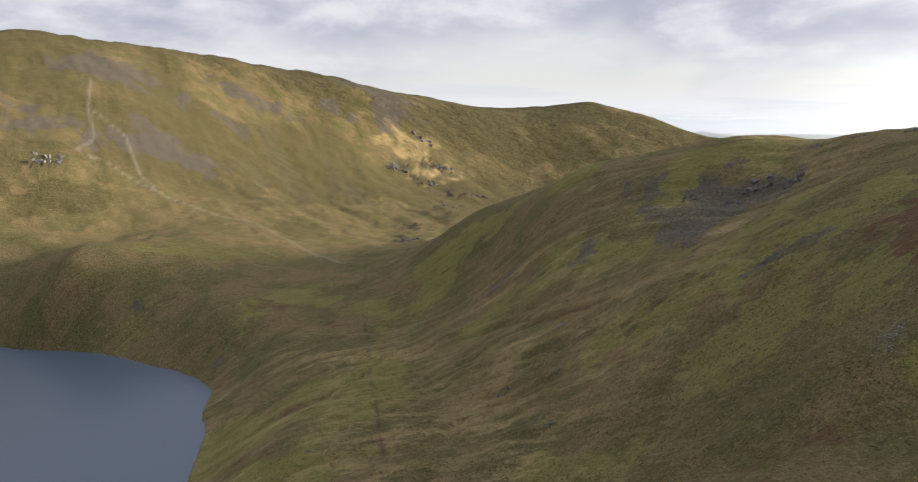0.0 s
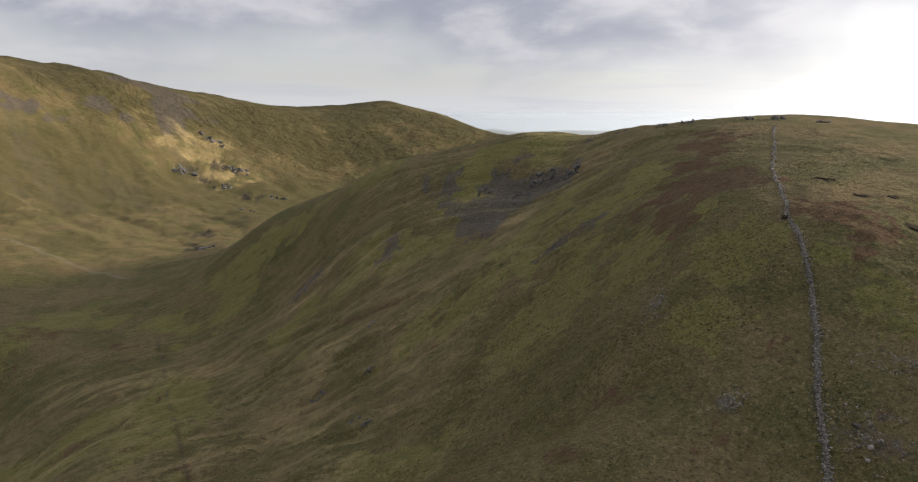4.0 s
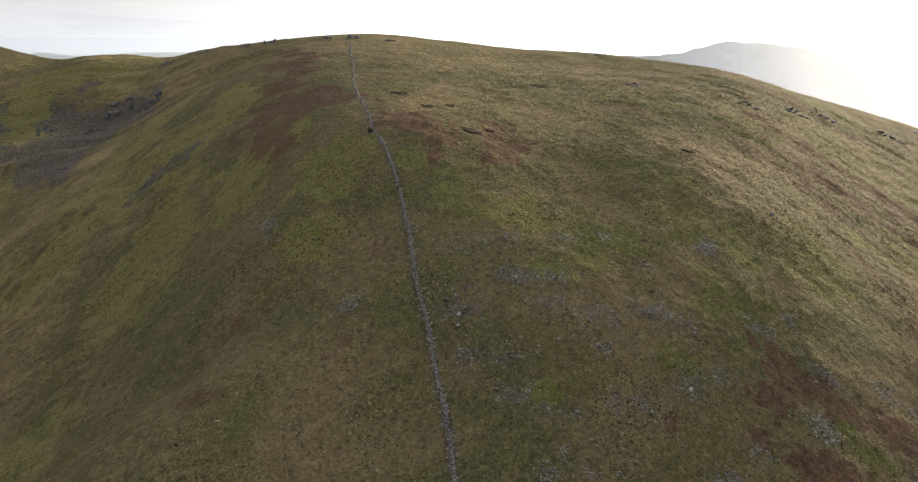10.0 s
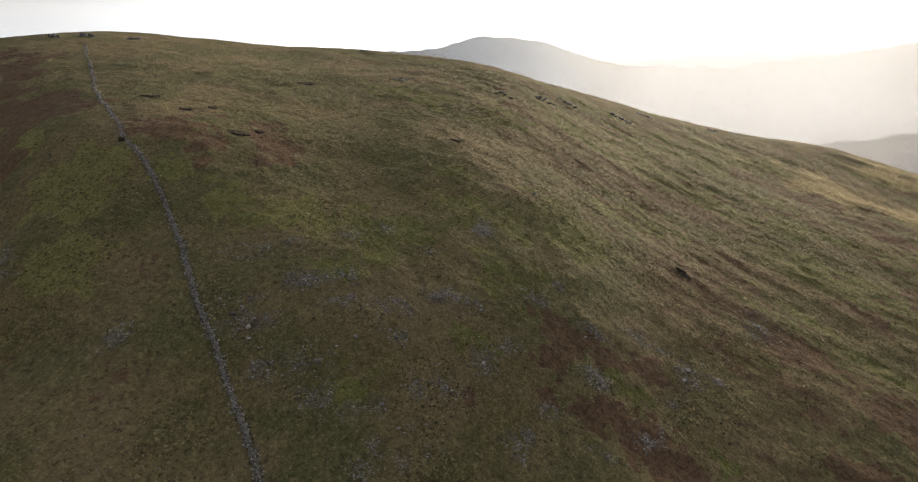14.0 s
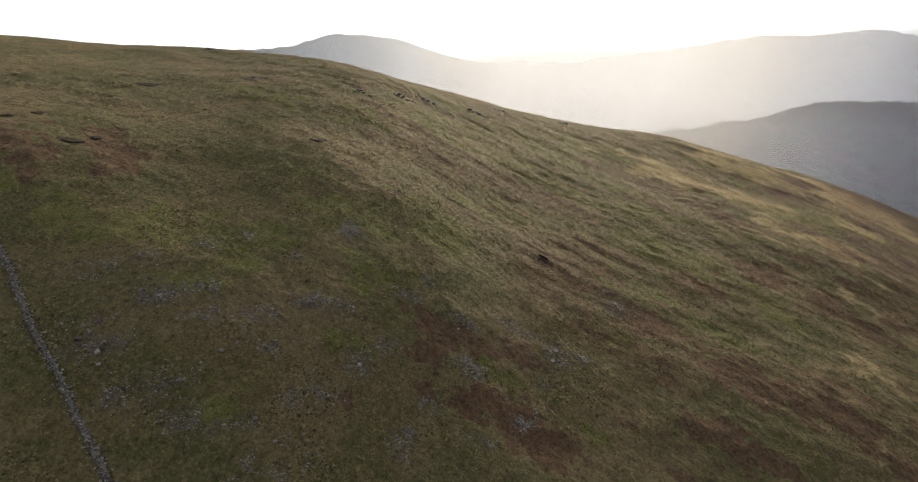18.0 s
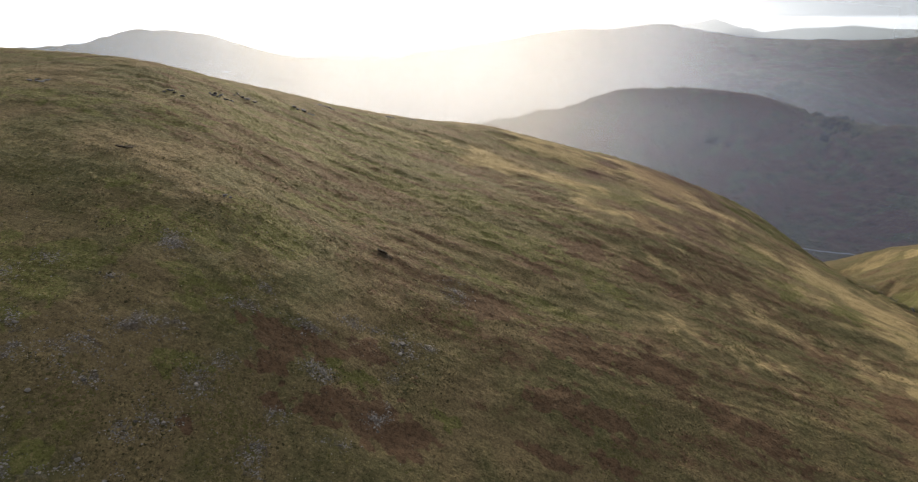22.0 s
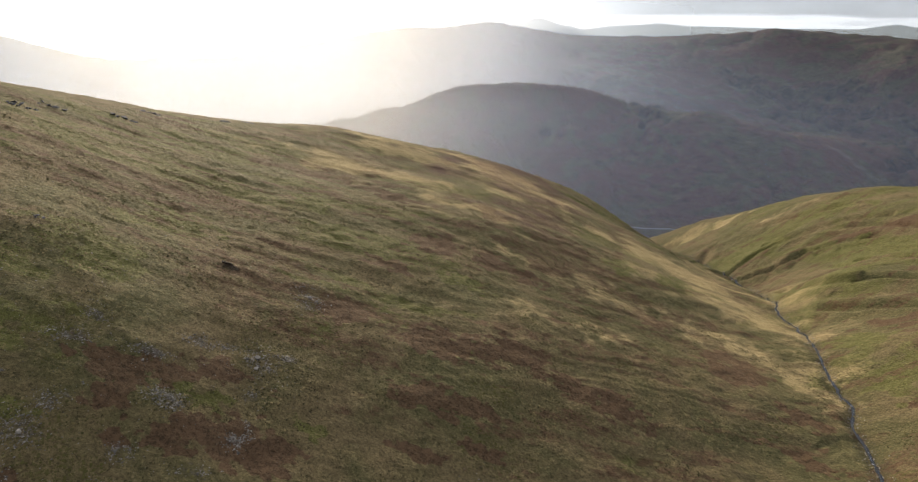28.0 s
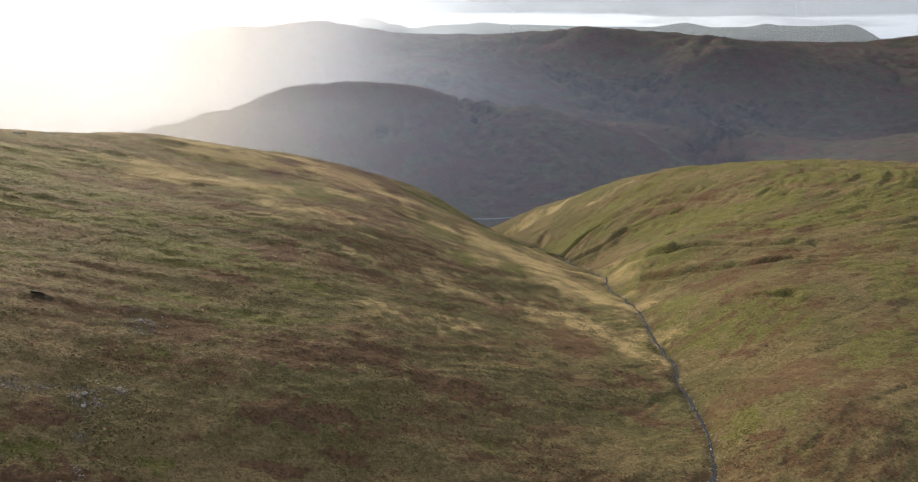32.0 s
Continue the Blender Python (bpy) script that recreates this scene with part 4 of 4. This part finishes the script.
    z = height(pts[:, 0], pts[:, 1])
    tang = np.gradient(pts, axis=0)
    tang /= np.hypot(tang[:, 0], tang[:, 1])[:, None]
    side = np.stack([tang[:, 1], -tang[:, 0]], -1)
    worn = smooth(run, 118, 135)
    tall = 0.75 * (1 - 0.8 * worn) * (1 + 0.35 * grain(run, run * 0, 6, 3))
    co, quads = [], []
    for k in range(len(pts)):
        for off, up_ in ((-0.6, -0.25), (-0.3, 0.5), (0.3, 0.5), (0.6, -0.25)):
            q = pts[k] + side[k] * off
            co.append((q[0] - base[0], q[1] - base[1], z[k] + tall[k] * up_ - base[2]))
        if k:
            for j in range(3):
                a, b = 4 * k - 4 + j, 4 * k + j
                quads.append((a, b, b + 1, a + 1))
    core = grid_mesh("core", np.array(co), np.array(quads))
    core.materials.append(RUBBLE)
    o = new("core", core)
    o.parent = wall
    o["label"] = "packed rubble core of the wall"
    n = int(run[-1] * 18)
    s = np.sort(rnd.uniform(0, run[-1], n) ** 1.0)
    thin = rnd.uniform(0, 1, n) < 1 - 0.45 * smooth(s, 50, 120) - 0.38 * smooth(s, 118, 140)
    s = s[thin]
    k = np.searchsorted(run, s).clip(1, len(pts) - 1)
    f = ((s - run[k - 1]) / (run[k] - run[k - 1]))[:, None]
    mid = pts[k - 1] * (1 - f) + pts[k] * f
    off = np.clip(rnd.normal(0, 0.55, len(s)) + 0.3 * grain(s, s * 0, 4, 9), -1.9, 1.9)
    place = mid + side[k] * off[:, None]
    lift = np.clip(1 - np.abs(off) / 0.9, 0, 1) * tall[k]
    size = rnd.uniform(0.3, 0.66, len(s)) * (1 + 0.35 * smooth(s, 60, 200))
    spot = np.stack([place[:, 0], place[:, 1], height(place[:, 0], place[:, 1]) + lift * rnd.uniform(0.5, 1.05, len(s)) + 0.04], -1)
    first = 300
    for j in range(first):
        o = new("stone", STONE_MESHES[j % len(STONE_MESHES)])
        o.parent = wall
        o.location = Vector(spot[j]) - Vector(base)
        o.rotation_euler = (rnd.uniform(-0.5, 0.5), rnd.uniform(-0.5, 0.5), rnd.uniform(0, 6.28))
        o.scale = (size[j] * rnd.uniform(0.8, 1.3), size[j], size[j] * rnd.uniform(0.7, 1.1))
    o = new("stonework", heap("stonework", spot[first:] - np.array(base), size[first:], STONE, 6))
    o.parent = wall
    o["kind"] = "stuff"


stone_wall()


def scatter():
    """Loose stones on the slopes: in the bouldery patches, in the screes, and strewn thinly between."""
    rnd = np.random.RandomState(11)
    xs, ys, sizes = [], [], []
    for px, py, ra, rl in spots("stones"):
        d = math.hypot(px, py)
        ux, uy = px / d, py / d
        n = int(min(3200, 17.0 * ra * rl * 3.14 + 60))
        u, v = rnd.normal(0, 0.72, n) * ra, rnd.normal(0, 0.72, n) * rl
        xs.append(px + ux * u + uy * v)
        ys.append(py + uy * u - ux * v)
        sizes.append(np.clip(rnd.lognormal(-1.0, 0.40, n), 0.20, 1.3))
    x, y, s = np.concatenate(xs), np.concatenate(ys), np.concatenate(sizes)
    keep = fractal(x, y, 2.2, 3, 81) + rnd.uniform(-0.5, 0.5, len(x)) > -0.10
    x, y, s = x[keep], y[keep], s[keep]
    tagged(new("scree", heap("scree", on_ground(x, y, s * 0.10), s, SCREE_STONE, 12)), "patches of loose grey stones lying in the grass", "scree", kind="stuff")
    n = 16000
    a, r = np.radians(rnd.uniform(30, 118, n)), 78 * np.exp(rnd.uniform(0, 1.25, n))
    x, y = r * np.sin(a), r * np.cos(a)
    keep = fractal(x, y, 26.0, 3, 85) + rnd.uniform(-0.6, 0.6, n) > 0.15 + 0.5 * (a > 1.75)
    x, y = x[keep], y[keep]
    s = np.clip(rnd.lognormal(-1.15, 0.40, len(x)), 0.2, 1.0)
    tagged(new("strewn_stones", heap("strewn_stones", on_ground(x, y, s * 0.15), s, STONE, 14)), "scattered grey stones half sunk in the turf", "stones", kind="stuff")
    xs, ys = [], []
    for px, py, ra, rl in PATCHES["scree_on_spur"]:
        d = math.hypot(px, py)
        ux, uy = px / d, py / d
        n = int(min(900, 1.8 * ra * rl * 3.14))
        u, v = rnd.normal(0, 0.5, n) * ra, rnd.normal(0, 0.5, n) * rl
        xs.append(px + ux * u + uy * v)
        ys.append(py + uy * u - ux * v)
    x, y = np.concatenate(xs), np.concatenate(ys)
    keep = fractal(x, y, 9.0, 3, 88) + rnd.uniform(-0.4, 0.4, len(x)) > -0.1
    x, y = x[keep], y[keep]
    s = np.clip(rnd.lognormal(-0.45, 0.45, len(x)), 0.3, 2.4)
    tagged(new("scree", heap("scree", on_ground(x, y, s * 0.15), s, CRAG, 16)), "dark grey scree fanning down the steep cove", "scree", kind="stuff")
    p = np.array(bed)
    k = rnd.randint(0, len(p), 5200)
    x, y = p[k, 0] + rnd.normal(0, 1.7, len(k)), p[k, 1] + rnd.normal(0, 1.7, len(k))
    s = np.clip(rnd.lognormal(-0.7, 0.45, len(k)), 0.25, 1.7)
    tagged(new("beck_stones", heap("beck_stones", on_ground(x, y, s * 0.1), s, STONE, 18)), "pale boulders lining the bed of the beck", "stones", kind="stuff")

    ring = np.array(even([tuple(q) for q in SHORE[:12]], 0.5))
    k = rnd.randint(0, len(ring), 1600)
    x, y = ring[k, 0] + rnd.normal(0, 0.9, len(k)), ring[k, 1] + rnd.normal(0, 0.9, len(k))
    s = np.clip(rnd.lognormal(-0.7, 0.45, len(k)), 0.25, 1.6)
    tagged(new("shore_stones", heap("shore_stones", np.stack([x, y, np.maximum(height(x, y), 0.05) - s * 0.1], -1), s, STONE, 19)), "grey stones along the shore of the tarn", "stones", kind="stuff")


scatter()


def tussocks():
    """Clumps of rough grass: small leaning tufts, thicker where the ground is rank."""
    rnd = np.random.RandomState(41)
    n = 230000
    a, r = np.radians(rnd.uniform(-4, 158, n)), 78 * np.exp(rnd.uniform(0, 1.45, n))
    x, y = r * np.sin(a), r * np.cos(a)
    keep = fractal(x, y, 14.0, 4, 95) + rnd.uniform(-0.5, 0.5, n) > 0.30
    keep &= cover(x, y, "bracken") < rnd.uniform(0.1, 0.6, n)
    x, y = x[keep], y[keep]
    n = len(x)
    z = height(x, y)
    s = np.clip(rnd.lognormal(-1.5, 0.35, n), 0.12, 0.45) * (1 + np.hypot(x, y) / 420)
    spin = rnd.uniform(0, math.tau, n)
    co = np.empty((n, 6, 3))
    for k in range(5):
        ang = spin + k * math.tau / 5
        co[:, k] = np.stack([x + s * np.cos(ang), y + s * np.sin(ang) * 0.8, z - 0.08], -1)
    co[:, 5] = np.stack([x + s * rnd.normal(0, 0.45, n), y + s * rnd.normal(0, 0.45, n), z + s * rnd.uniform(0.25, 0.6, n)], -1)
    tri = (np.array([(k, (k + 1) % 5, 5) for k in range(5)])[None] + (np.arange(n) * 6)[:, None, None]).reshape(-1, 3)
    me = grid_mesh("grass_tussocks", co.reshape(-1, 3), tri)
    m, q = surface("tussock_grass")
    pick = q.add("ShaderNodeNewGeometry").outputs["Random Per Island"]
    pos = q.add("ShaderNodeTexCoord").outputs["Object"]
    c = q.mix(pick, (0.030, 0.029, 0.012), (0.215, 0.170, 0.082))
    c = q.mix(q.ramp(q.noise(pos, 0.05, 4.0, 0.6), 0.42, 0.62), c, (0.085, 0.080, 0.026))
    me.materials.append(finish(m, q, c, 0.95, q.noise(pos, 8.0, 3.0), 0.05, 0.1))
    tagged(new("grass_tussocks", me), "tufts of rough straw and olive moor grass", "grass", kind="stuff")


tussocks()


def lump(name, x, y, size, seed, material, label, category, group="", tall=0.65, sink=0.25):
    """One boulder: an angular block with broken, slightly rounded edges."""
    rnd = random.Random(seed)
    bm = bmesh.new()
    for _ in range(16):
        v = Vector((rnd.gauss(0, 1), rnd.gauss(0, 1), rnd.gauss(0, 1))).normalized() * rnd.uniform(0.42, 0.56) * size
        bm.verts.new((v.x * rnd.uniform(0.9, 1.2), v.y, v.z * tall))
    r = bmesh.ops.convex_hull(bm, input=bm.verts)
    bmesh.ops.delete(bm, geom=[g for g in r["geom_interior"] if isinstance(g, bmesh.types.BMVert)], context="VERTS")
    bmesh.ops.bevel(bm, geom=bm.edges[:], offset=size * 0.03, segments=1, affect="EDGES")
    me = bpy.data.meshes.new(name)
    bm.to_mesh(me)
    bm.free()
    me.materials.append(material)
    o = tagged(new(name, me), label, category, group)
    o.location = (x, y, float(height(np.array([x]), np.array([y]))[0]) + size * tall * (0.5 - sink))
    o.rotation_euler[2] = rnd.uniform(0, 6.28)
    return o


rb = random.Random(21)
# boulders beside the wall and in the stony ground
for k, (bx, by, bs) in enumerate(((102.9, 82.4, 1.7), (101.7, 78.0, 1.5), (105.0, 86.7, 1.1), (103.6, 77.8, 1.3), (100.5, 79.5, 1.0), (99.5, 76.5, 1.2), (152.4, -11.5, 2.0),
                                  (148.2, -10.6, 1.4), (149.5, -13.5, 1.2), (151.0, -9.0, 1.3), (98.2, 46.8, 1.1), (127.1, 83.1, 1.2), (112.7, 49.6, 1.1), (117.9, 32.0, 1.3),
                                  (108.0, 35.9, 1.1), (117.1, 18.1, 1.0), (142.0, 52.6, 1.1), (53.1, 96.0, 0.8), (108.5, 57.1, 1.2), (190.3, -32.1, 1.6))):
    lump("boulder", bx, by, bs, 300 + k, SCREE_STONE, "grey lichened boulder lying in rough grass", "boulder", "boulders on the stony slope")


def outcrop(x, y, wide, tall, n, seed, label, material=CRAG):
    """A broken crag: ledges of angular blocks stepping up the slope, in one mesh."""
    rnd = random.Random(seed)
    z0 = float(height(np.array([x]), np.array([y]))[0])
    d = math.hypot(x, y)
    ux, uy = x / d, y / d
    crag_ = tagged(new("rock_outcrop"), label, "outcrop")
    crag_.location = (x, y, z0)
    for k in range(n):
        u, v = rnd.uniform(-0.5, 0.5) * wide * 0.6, rnd.uniform(-0.5, 0.5) * wide
        px, py = ux * u + uy * v, uy * u - ux * v
        pz = float(height(np.array([x + px]), np.array([y + py]))[0]) - z0
        s = rnd.uniform(0.22, 0.5) * wide * (0.55 if n > 6 else 1)
        one = bmesh.new()
        for _ in range(12):
            w_ = Vector((rnd.uniform(-1, 1), rnd.uniform(-1, 1), rnd.uniform(-1, 1)))
            one.verts.new((w_.x * s * 0.6, w_.y * s * 0.6, w_.z * tall * rnd.uniform(0.5, 1.0) * 0.8))
        r = bmesh.ops.convex_hull(one, input=one.verts)
        bmesh.ops.delete(one, geom=[g for g in r["geom_interior"] if isinstance(g, bmesh.types.BMVert)], context="VERTS")
        me = bpy.data.meshes.new("block")
        one.to_mesh(me)
        one.free()
        me.materials.append(material)
        o = new("block", me)
        o.parent, o.location = crag_, (px, py, pz)
    return crag_


for k, (x, y, wd, tl, n) in enumerate(((23, 313, 8, 1.2, 9), (48, 300, 7, 1.1, 8), (36, 260, 7, 1.0, 8), (39, 251, 5, 0.8, 6), (-73, 290, 5, 0.7, 5), (173, 374, 16, 3.0, 12), (186, 356, 14, 3.0, 12),
                                       (142, 392, 10, 2.0, 9), (160, 372, 10, 2.0, 9), (57, 337, 7, 0.9, 5), (132, 352, 8, 1.4, 8))):
    outcrop(x, y, wd, tl, n, 400 + k, "dark broken crag in the steep grassy slope")
for k, (x, y, wd, tl, n) in enumerate(((254, 338, 5, 1.2, 6), (270, 308, 4, 1.0, 5), (284, 299, 5, 1.3, 6), (297, 279, 4, 0.9, 5), (240, 345, 4, 0.9, 5), (222, 362, 4, 0.9, 5), (209, 378, 4, 0.9, 4), (385, 182, 5, 0.8, 5))):
    outcrop(x, y, wd * 1.8, tl * 2.3, n + 4, 430 + k, "low rocks breaking the skyline of the summit ridge")
for k, (x, y, wd, tl, n) in enumerate(((297, 72, 8, 0.8, 7), (328, 58, 12, 1.2, 9), (350, 51, 11, 1.1, 8), (379, 24, 12, 1.2, 9), (420, 13, 12, 1.2, 8), (453, -30, 9, 1.0, 6), (473, -46, 8, 0.9, 6), (284, 119, 7, 0.6, 5), (194, 37, 4, 0.6, 5))):
    outcrop(x, y, wd, tl, n, 450 + k, "dark rock band along the upper slope")
for k, (x, y, wd, tl, n) in enumerate(((-123, 1305, 40, 8, 12), (-30, 1361, 38, 8, 12), (-63, 812, 22, 5, 10), (-517, 811, 32, 5, 12), (41, 1259, 30, 6, 9), (-80, 1430, 45, 7, 10), (-60, 1290, 30, 6, 9), (-15, 1120, 25, 4, 7))):
    outcrop(x, y, wd, tl, n, 470 + k, "grey crag on the flank of the big fell")


def peat_hag(x, y, long, tall, seed):
    """A curved peat bank: a dark bare face under an overhanging lip of turf."""
    d = math.hypot(x, y)
    ux, uy = x / d, y / d
    z0 = float(height(np.array([x]), np.array([y]))[0])
    hag = tagged(new("peat_hag"), "eroded dark peat bank under a lip of turf", "peat bank", "peat hags on the upper slope")
    hag.location = (x, y, z0)
    steps = 14
    for name, rings, mat in (("face", ((-0.25, -0.3), (-0.15, 0.45), (0.05, 0.95)), PEAT), ("turf_lip", ((-0.3, 0.92), (-0.32, 1.08), (0.6, 1.12), (2.2, 0.55), (2.2, 0.2)), MOOR)):
        co, quads = [], []
        for k in range(steps + 1):
            f = k / steps * 2 - 1
            v = f * long / 2
            bow = 0.22 * long * f * f + 0.15 * math.sin(k * 1.7 + seed)
            grow = max(0.08, 1 - f ** 4)
            for u, h in rings:
                px, py = ux * (u + bow) + uy * v, uy * (u + bow) - ux * v
                g = float(height(np.array([x + px]), np.array([y + py]))[0]) - z0
                co.append((px, py, g + h * tall * grow))
            if k:
                n = len(rings)
                for j in range(n - 1):
                    a, b = n * (k - 1) + j, n * k + j
                    quads.append((a, b, b + 1, a + 1))
        me = grid_mesh(name, np.array(co), np.array(quads))
        me.materials.append(mat)
        o = new(name, me)
        o.parent = hag
    return hag


for k, (x, y, lg, tl) in enumerate(((182, 168, 6, 0.15), (173, 147, 3.5, 0.14), (165.5, 121.5, 5.5, 0.17), (173, 120, 3, 0.13), (180, 142, 3, 0.18), (244, 143, 5, 0.13), (211, 67.5, 5, 0.14), (201, -9.5, 3.2, 0.45), (141.8, 143, 2.0, 0.4))):
    peat_hag(x, y, lg, tl, k)


def cairn(x, y, wide, tall, seed, label):
    rnd = random.Random(seed)
    z = float(height(np.array([x]), np.array([y]))[0])
    top = tagged(new("cairn"), label, "cairn")
    top.location = (x, y, z)
    k = 0
    h = 0.0
    while h < tall:
        f = 1 - h / tall
        n = max(1, int(10 * f * f) + 1)
        for j in range(n):
            a = j / n * math.tau + rnd.random()
            o = new("stone", STONE_MESHES[k % len(STONE_MESHES)])
            o.parent = top
            r = wide / 2 * f * (rnd.uniform(0.4, 1.0) if n > 1 else 0)
            s = rnd.uniform(0.3, 0.5) * (0.6 + 0.4 * f)
            o.location = (r * math.cos(a), r * math.sin(a), h + 0.1)
            o.rotation_euler[2] = rnd.uniform(0, 6)
            o.scale = (s * 1.2, s, s)
            k += 1
        h += 0.22
    return top


cairn(425, 183, 2.4, 1.6, 3, "stacked stone cairn on the skyline of the ridge")
cairn(283, 303, 2.6, 1.3, 4, "low summit cairn of heaped grey stones")


def old_wall():
    """The footing of a vanished wall, a thin line of stones down to the pass."""
    rnd = np.random.RandomState(31)
    line = np.array(even(RUIN, 0.35))
    keep = grain(line[:, 0], line[:, 1], 14, 77) + rnd.uniform(-0.5, 0.5, len(line)) > -0.25
    p = line[keep] + rnd.normal(0, 0.45, (int(keep.sum()), 2))
    s = np.clip(rnd.lognormal(-0.5, 0.35, len(p)), 0.3, 1.2)
    tagged(new("ruined_wall", heap("ruined_wall", on_ground(p[:, 0], p[:, 1], s * 0.1), s, CRAG, 33)), "ruined stone wall footing crossing the lower slope", "wall")


old_wall()


# ---- the highest fells, seen over the far ridge ----
PEAKS = ((110.0, 129), (113.9, 172), (116.3, 208), (117.7, 157), (118.7, 182), (119.2, 174), (120.6, 206), (120.7, 196), (122.7, 136), (122.9, 147), (124.1, 111), (126.1, 137), (128.6, 147), (130.0, 161), (132.5, 140), (134.9, 137), (139.1, 127), (144.3, 127), (146.6, 161), (148.7, 127), (151.3, 133), (152.6, 157), (153.4, 146), (155.6, 141), (157.9, 154))


def distant_fells():
    pa, pz = np.array(PEAKS).T
    turns, radii = np.arange(82.0, 162.0, 0.12), np.linspace(4905, 5900, 34)
    rr, tt = np.meshgrid(radii, turns, indexing="ij")
    x, y = (rr * np.sin(np.radians(tt))).ravel(), (rr * np.cos(np.radians(tt))).ravel()
    top = np.interp(tt.ravel(), pa, pz) * smooth(tt.ravel(), 82, 96) * smooth(162 - tt.ravel(), 0, 4)
    back = np.abs(rr.ravel() - 5300) / 400
    z = top - 260 * back ** 1.3 * (1 + 0.25 * fractal(x, y, 240, 3, 55)) + 16 * fractal(x, y, 120, 4, 57, 0.6) * np.minimum(back * 3, 1)
    n, m = len(radii), len(turns)
    i, j = np.meshgrid(np.arange(n - 1), np.arange(m - 1), indexing="ij")
    quads = np.stack([i * m + j, (i + 1) * m + j, (i + 1) * m + j + 1, i * m + j + 1], -1).reshape(-1, 4)
    me = grid_mesh("backdrop_fells", np.stack([x, y, z], -1), quads)
    me.materials.append(MOOR)
    tagged(new("backdrop_fells", me), "jagged high fells pale in the distance", "fells", kind="structure")


distant_fells()


# ---- translucent sheets standing in for sunlit valley haze beyond the near fell ----
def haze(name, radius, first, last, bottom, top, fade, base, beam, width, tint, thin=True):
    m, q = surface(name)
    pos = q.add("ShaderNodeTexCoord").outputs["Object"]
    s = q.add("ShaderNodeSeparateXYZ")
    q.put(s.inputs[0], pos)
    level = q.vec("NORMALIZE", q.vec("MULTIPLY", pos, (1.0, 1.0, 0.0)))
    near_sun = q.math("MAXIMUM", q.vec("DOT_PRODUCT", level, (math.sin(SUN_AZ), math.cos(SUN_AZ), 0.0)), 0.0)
    # glow towards the low sun is put into the sheet's opacity and tint
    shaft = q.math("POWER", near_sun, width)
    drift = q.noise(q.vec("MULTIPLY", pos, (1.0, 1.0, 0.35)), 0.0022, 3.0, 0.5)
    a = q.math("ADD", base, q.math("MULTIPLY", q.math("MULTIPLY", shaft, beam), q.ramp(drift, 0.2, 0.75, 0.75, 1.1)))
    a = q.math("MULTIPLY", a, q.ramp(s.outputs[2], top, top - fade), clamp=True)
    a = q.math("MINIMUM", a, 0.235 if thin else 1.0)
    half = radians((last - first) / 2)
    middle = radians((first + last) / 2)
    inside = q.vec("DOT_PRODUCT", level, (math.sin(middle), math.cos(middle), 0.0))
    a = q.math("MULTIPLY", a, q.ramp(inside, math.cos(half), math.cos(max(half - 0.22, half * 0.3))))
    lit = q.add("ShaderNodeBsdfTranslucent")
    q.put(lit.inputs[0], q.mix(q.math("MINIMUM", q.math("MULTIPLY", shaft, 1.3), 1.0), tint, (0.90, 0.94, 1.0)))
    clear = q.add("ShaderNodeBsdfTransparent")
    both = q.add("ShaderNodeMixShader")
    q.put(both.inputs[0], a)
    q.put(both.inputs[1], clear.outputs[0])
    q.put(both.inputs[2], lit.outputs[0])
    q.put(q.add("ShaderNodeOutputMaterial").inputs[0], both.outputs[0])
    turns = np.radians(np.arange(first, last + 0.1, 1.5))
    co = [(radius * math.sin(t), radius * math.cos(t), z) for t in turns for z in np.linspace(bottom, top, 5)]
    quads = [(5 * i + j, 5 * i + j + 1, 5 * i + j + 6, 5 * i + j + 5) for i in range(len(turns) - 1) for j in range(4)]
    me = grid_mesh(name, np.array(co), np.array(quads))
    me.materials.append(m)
    return tagged(new(name, me), "translucent sheet standing in for sunlit haze in the distant valley", "haze", kind="structure")


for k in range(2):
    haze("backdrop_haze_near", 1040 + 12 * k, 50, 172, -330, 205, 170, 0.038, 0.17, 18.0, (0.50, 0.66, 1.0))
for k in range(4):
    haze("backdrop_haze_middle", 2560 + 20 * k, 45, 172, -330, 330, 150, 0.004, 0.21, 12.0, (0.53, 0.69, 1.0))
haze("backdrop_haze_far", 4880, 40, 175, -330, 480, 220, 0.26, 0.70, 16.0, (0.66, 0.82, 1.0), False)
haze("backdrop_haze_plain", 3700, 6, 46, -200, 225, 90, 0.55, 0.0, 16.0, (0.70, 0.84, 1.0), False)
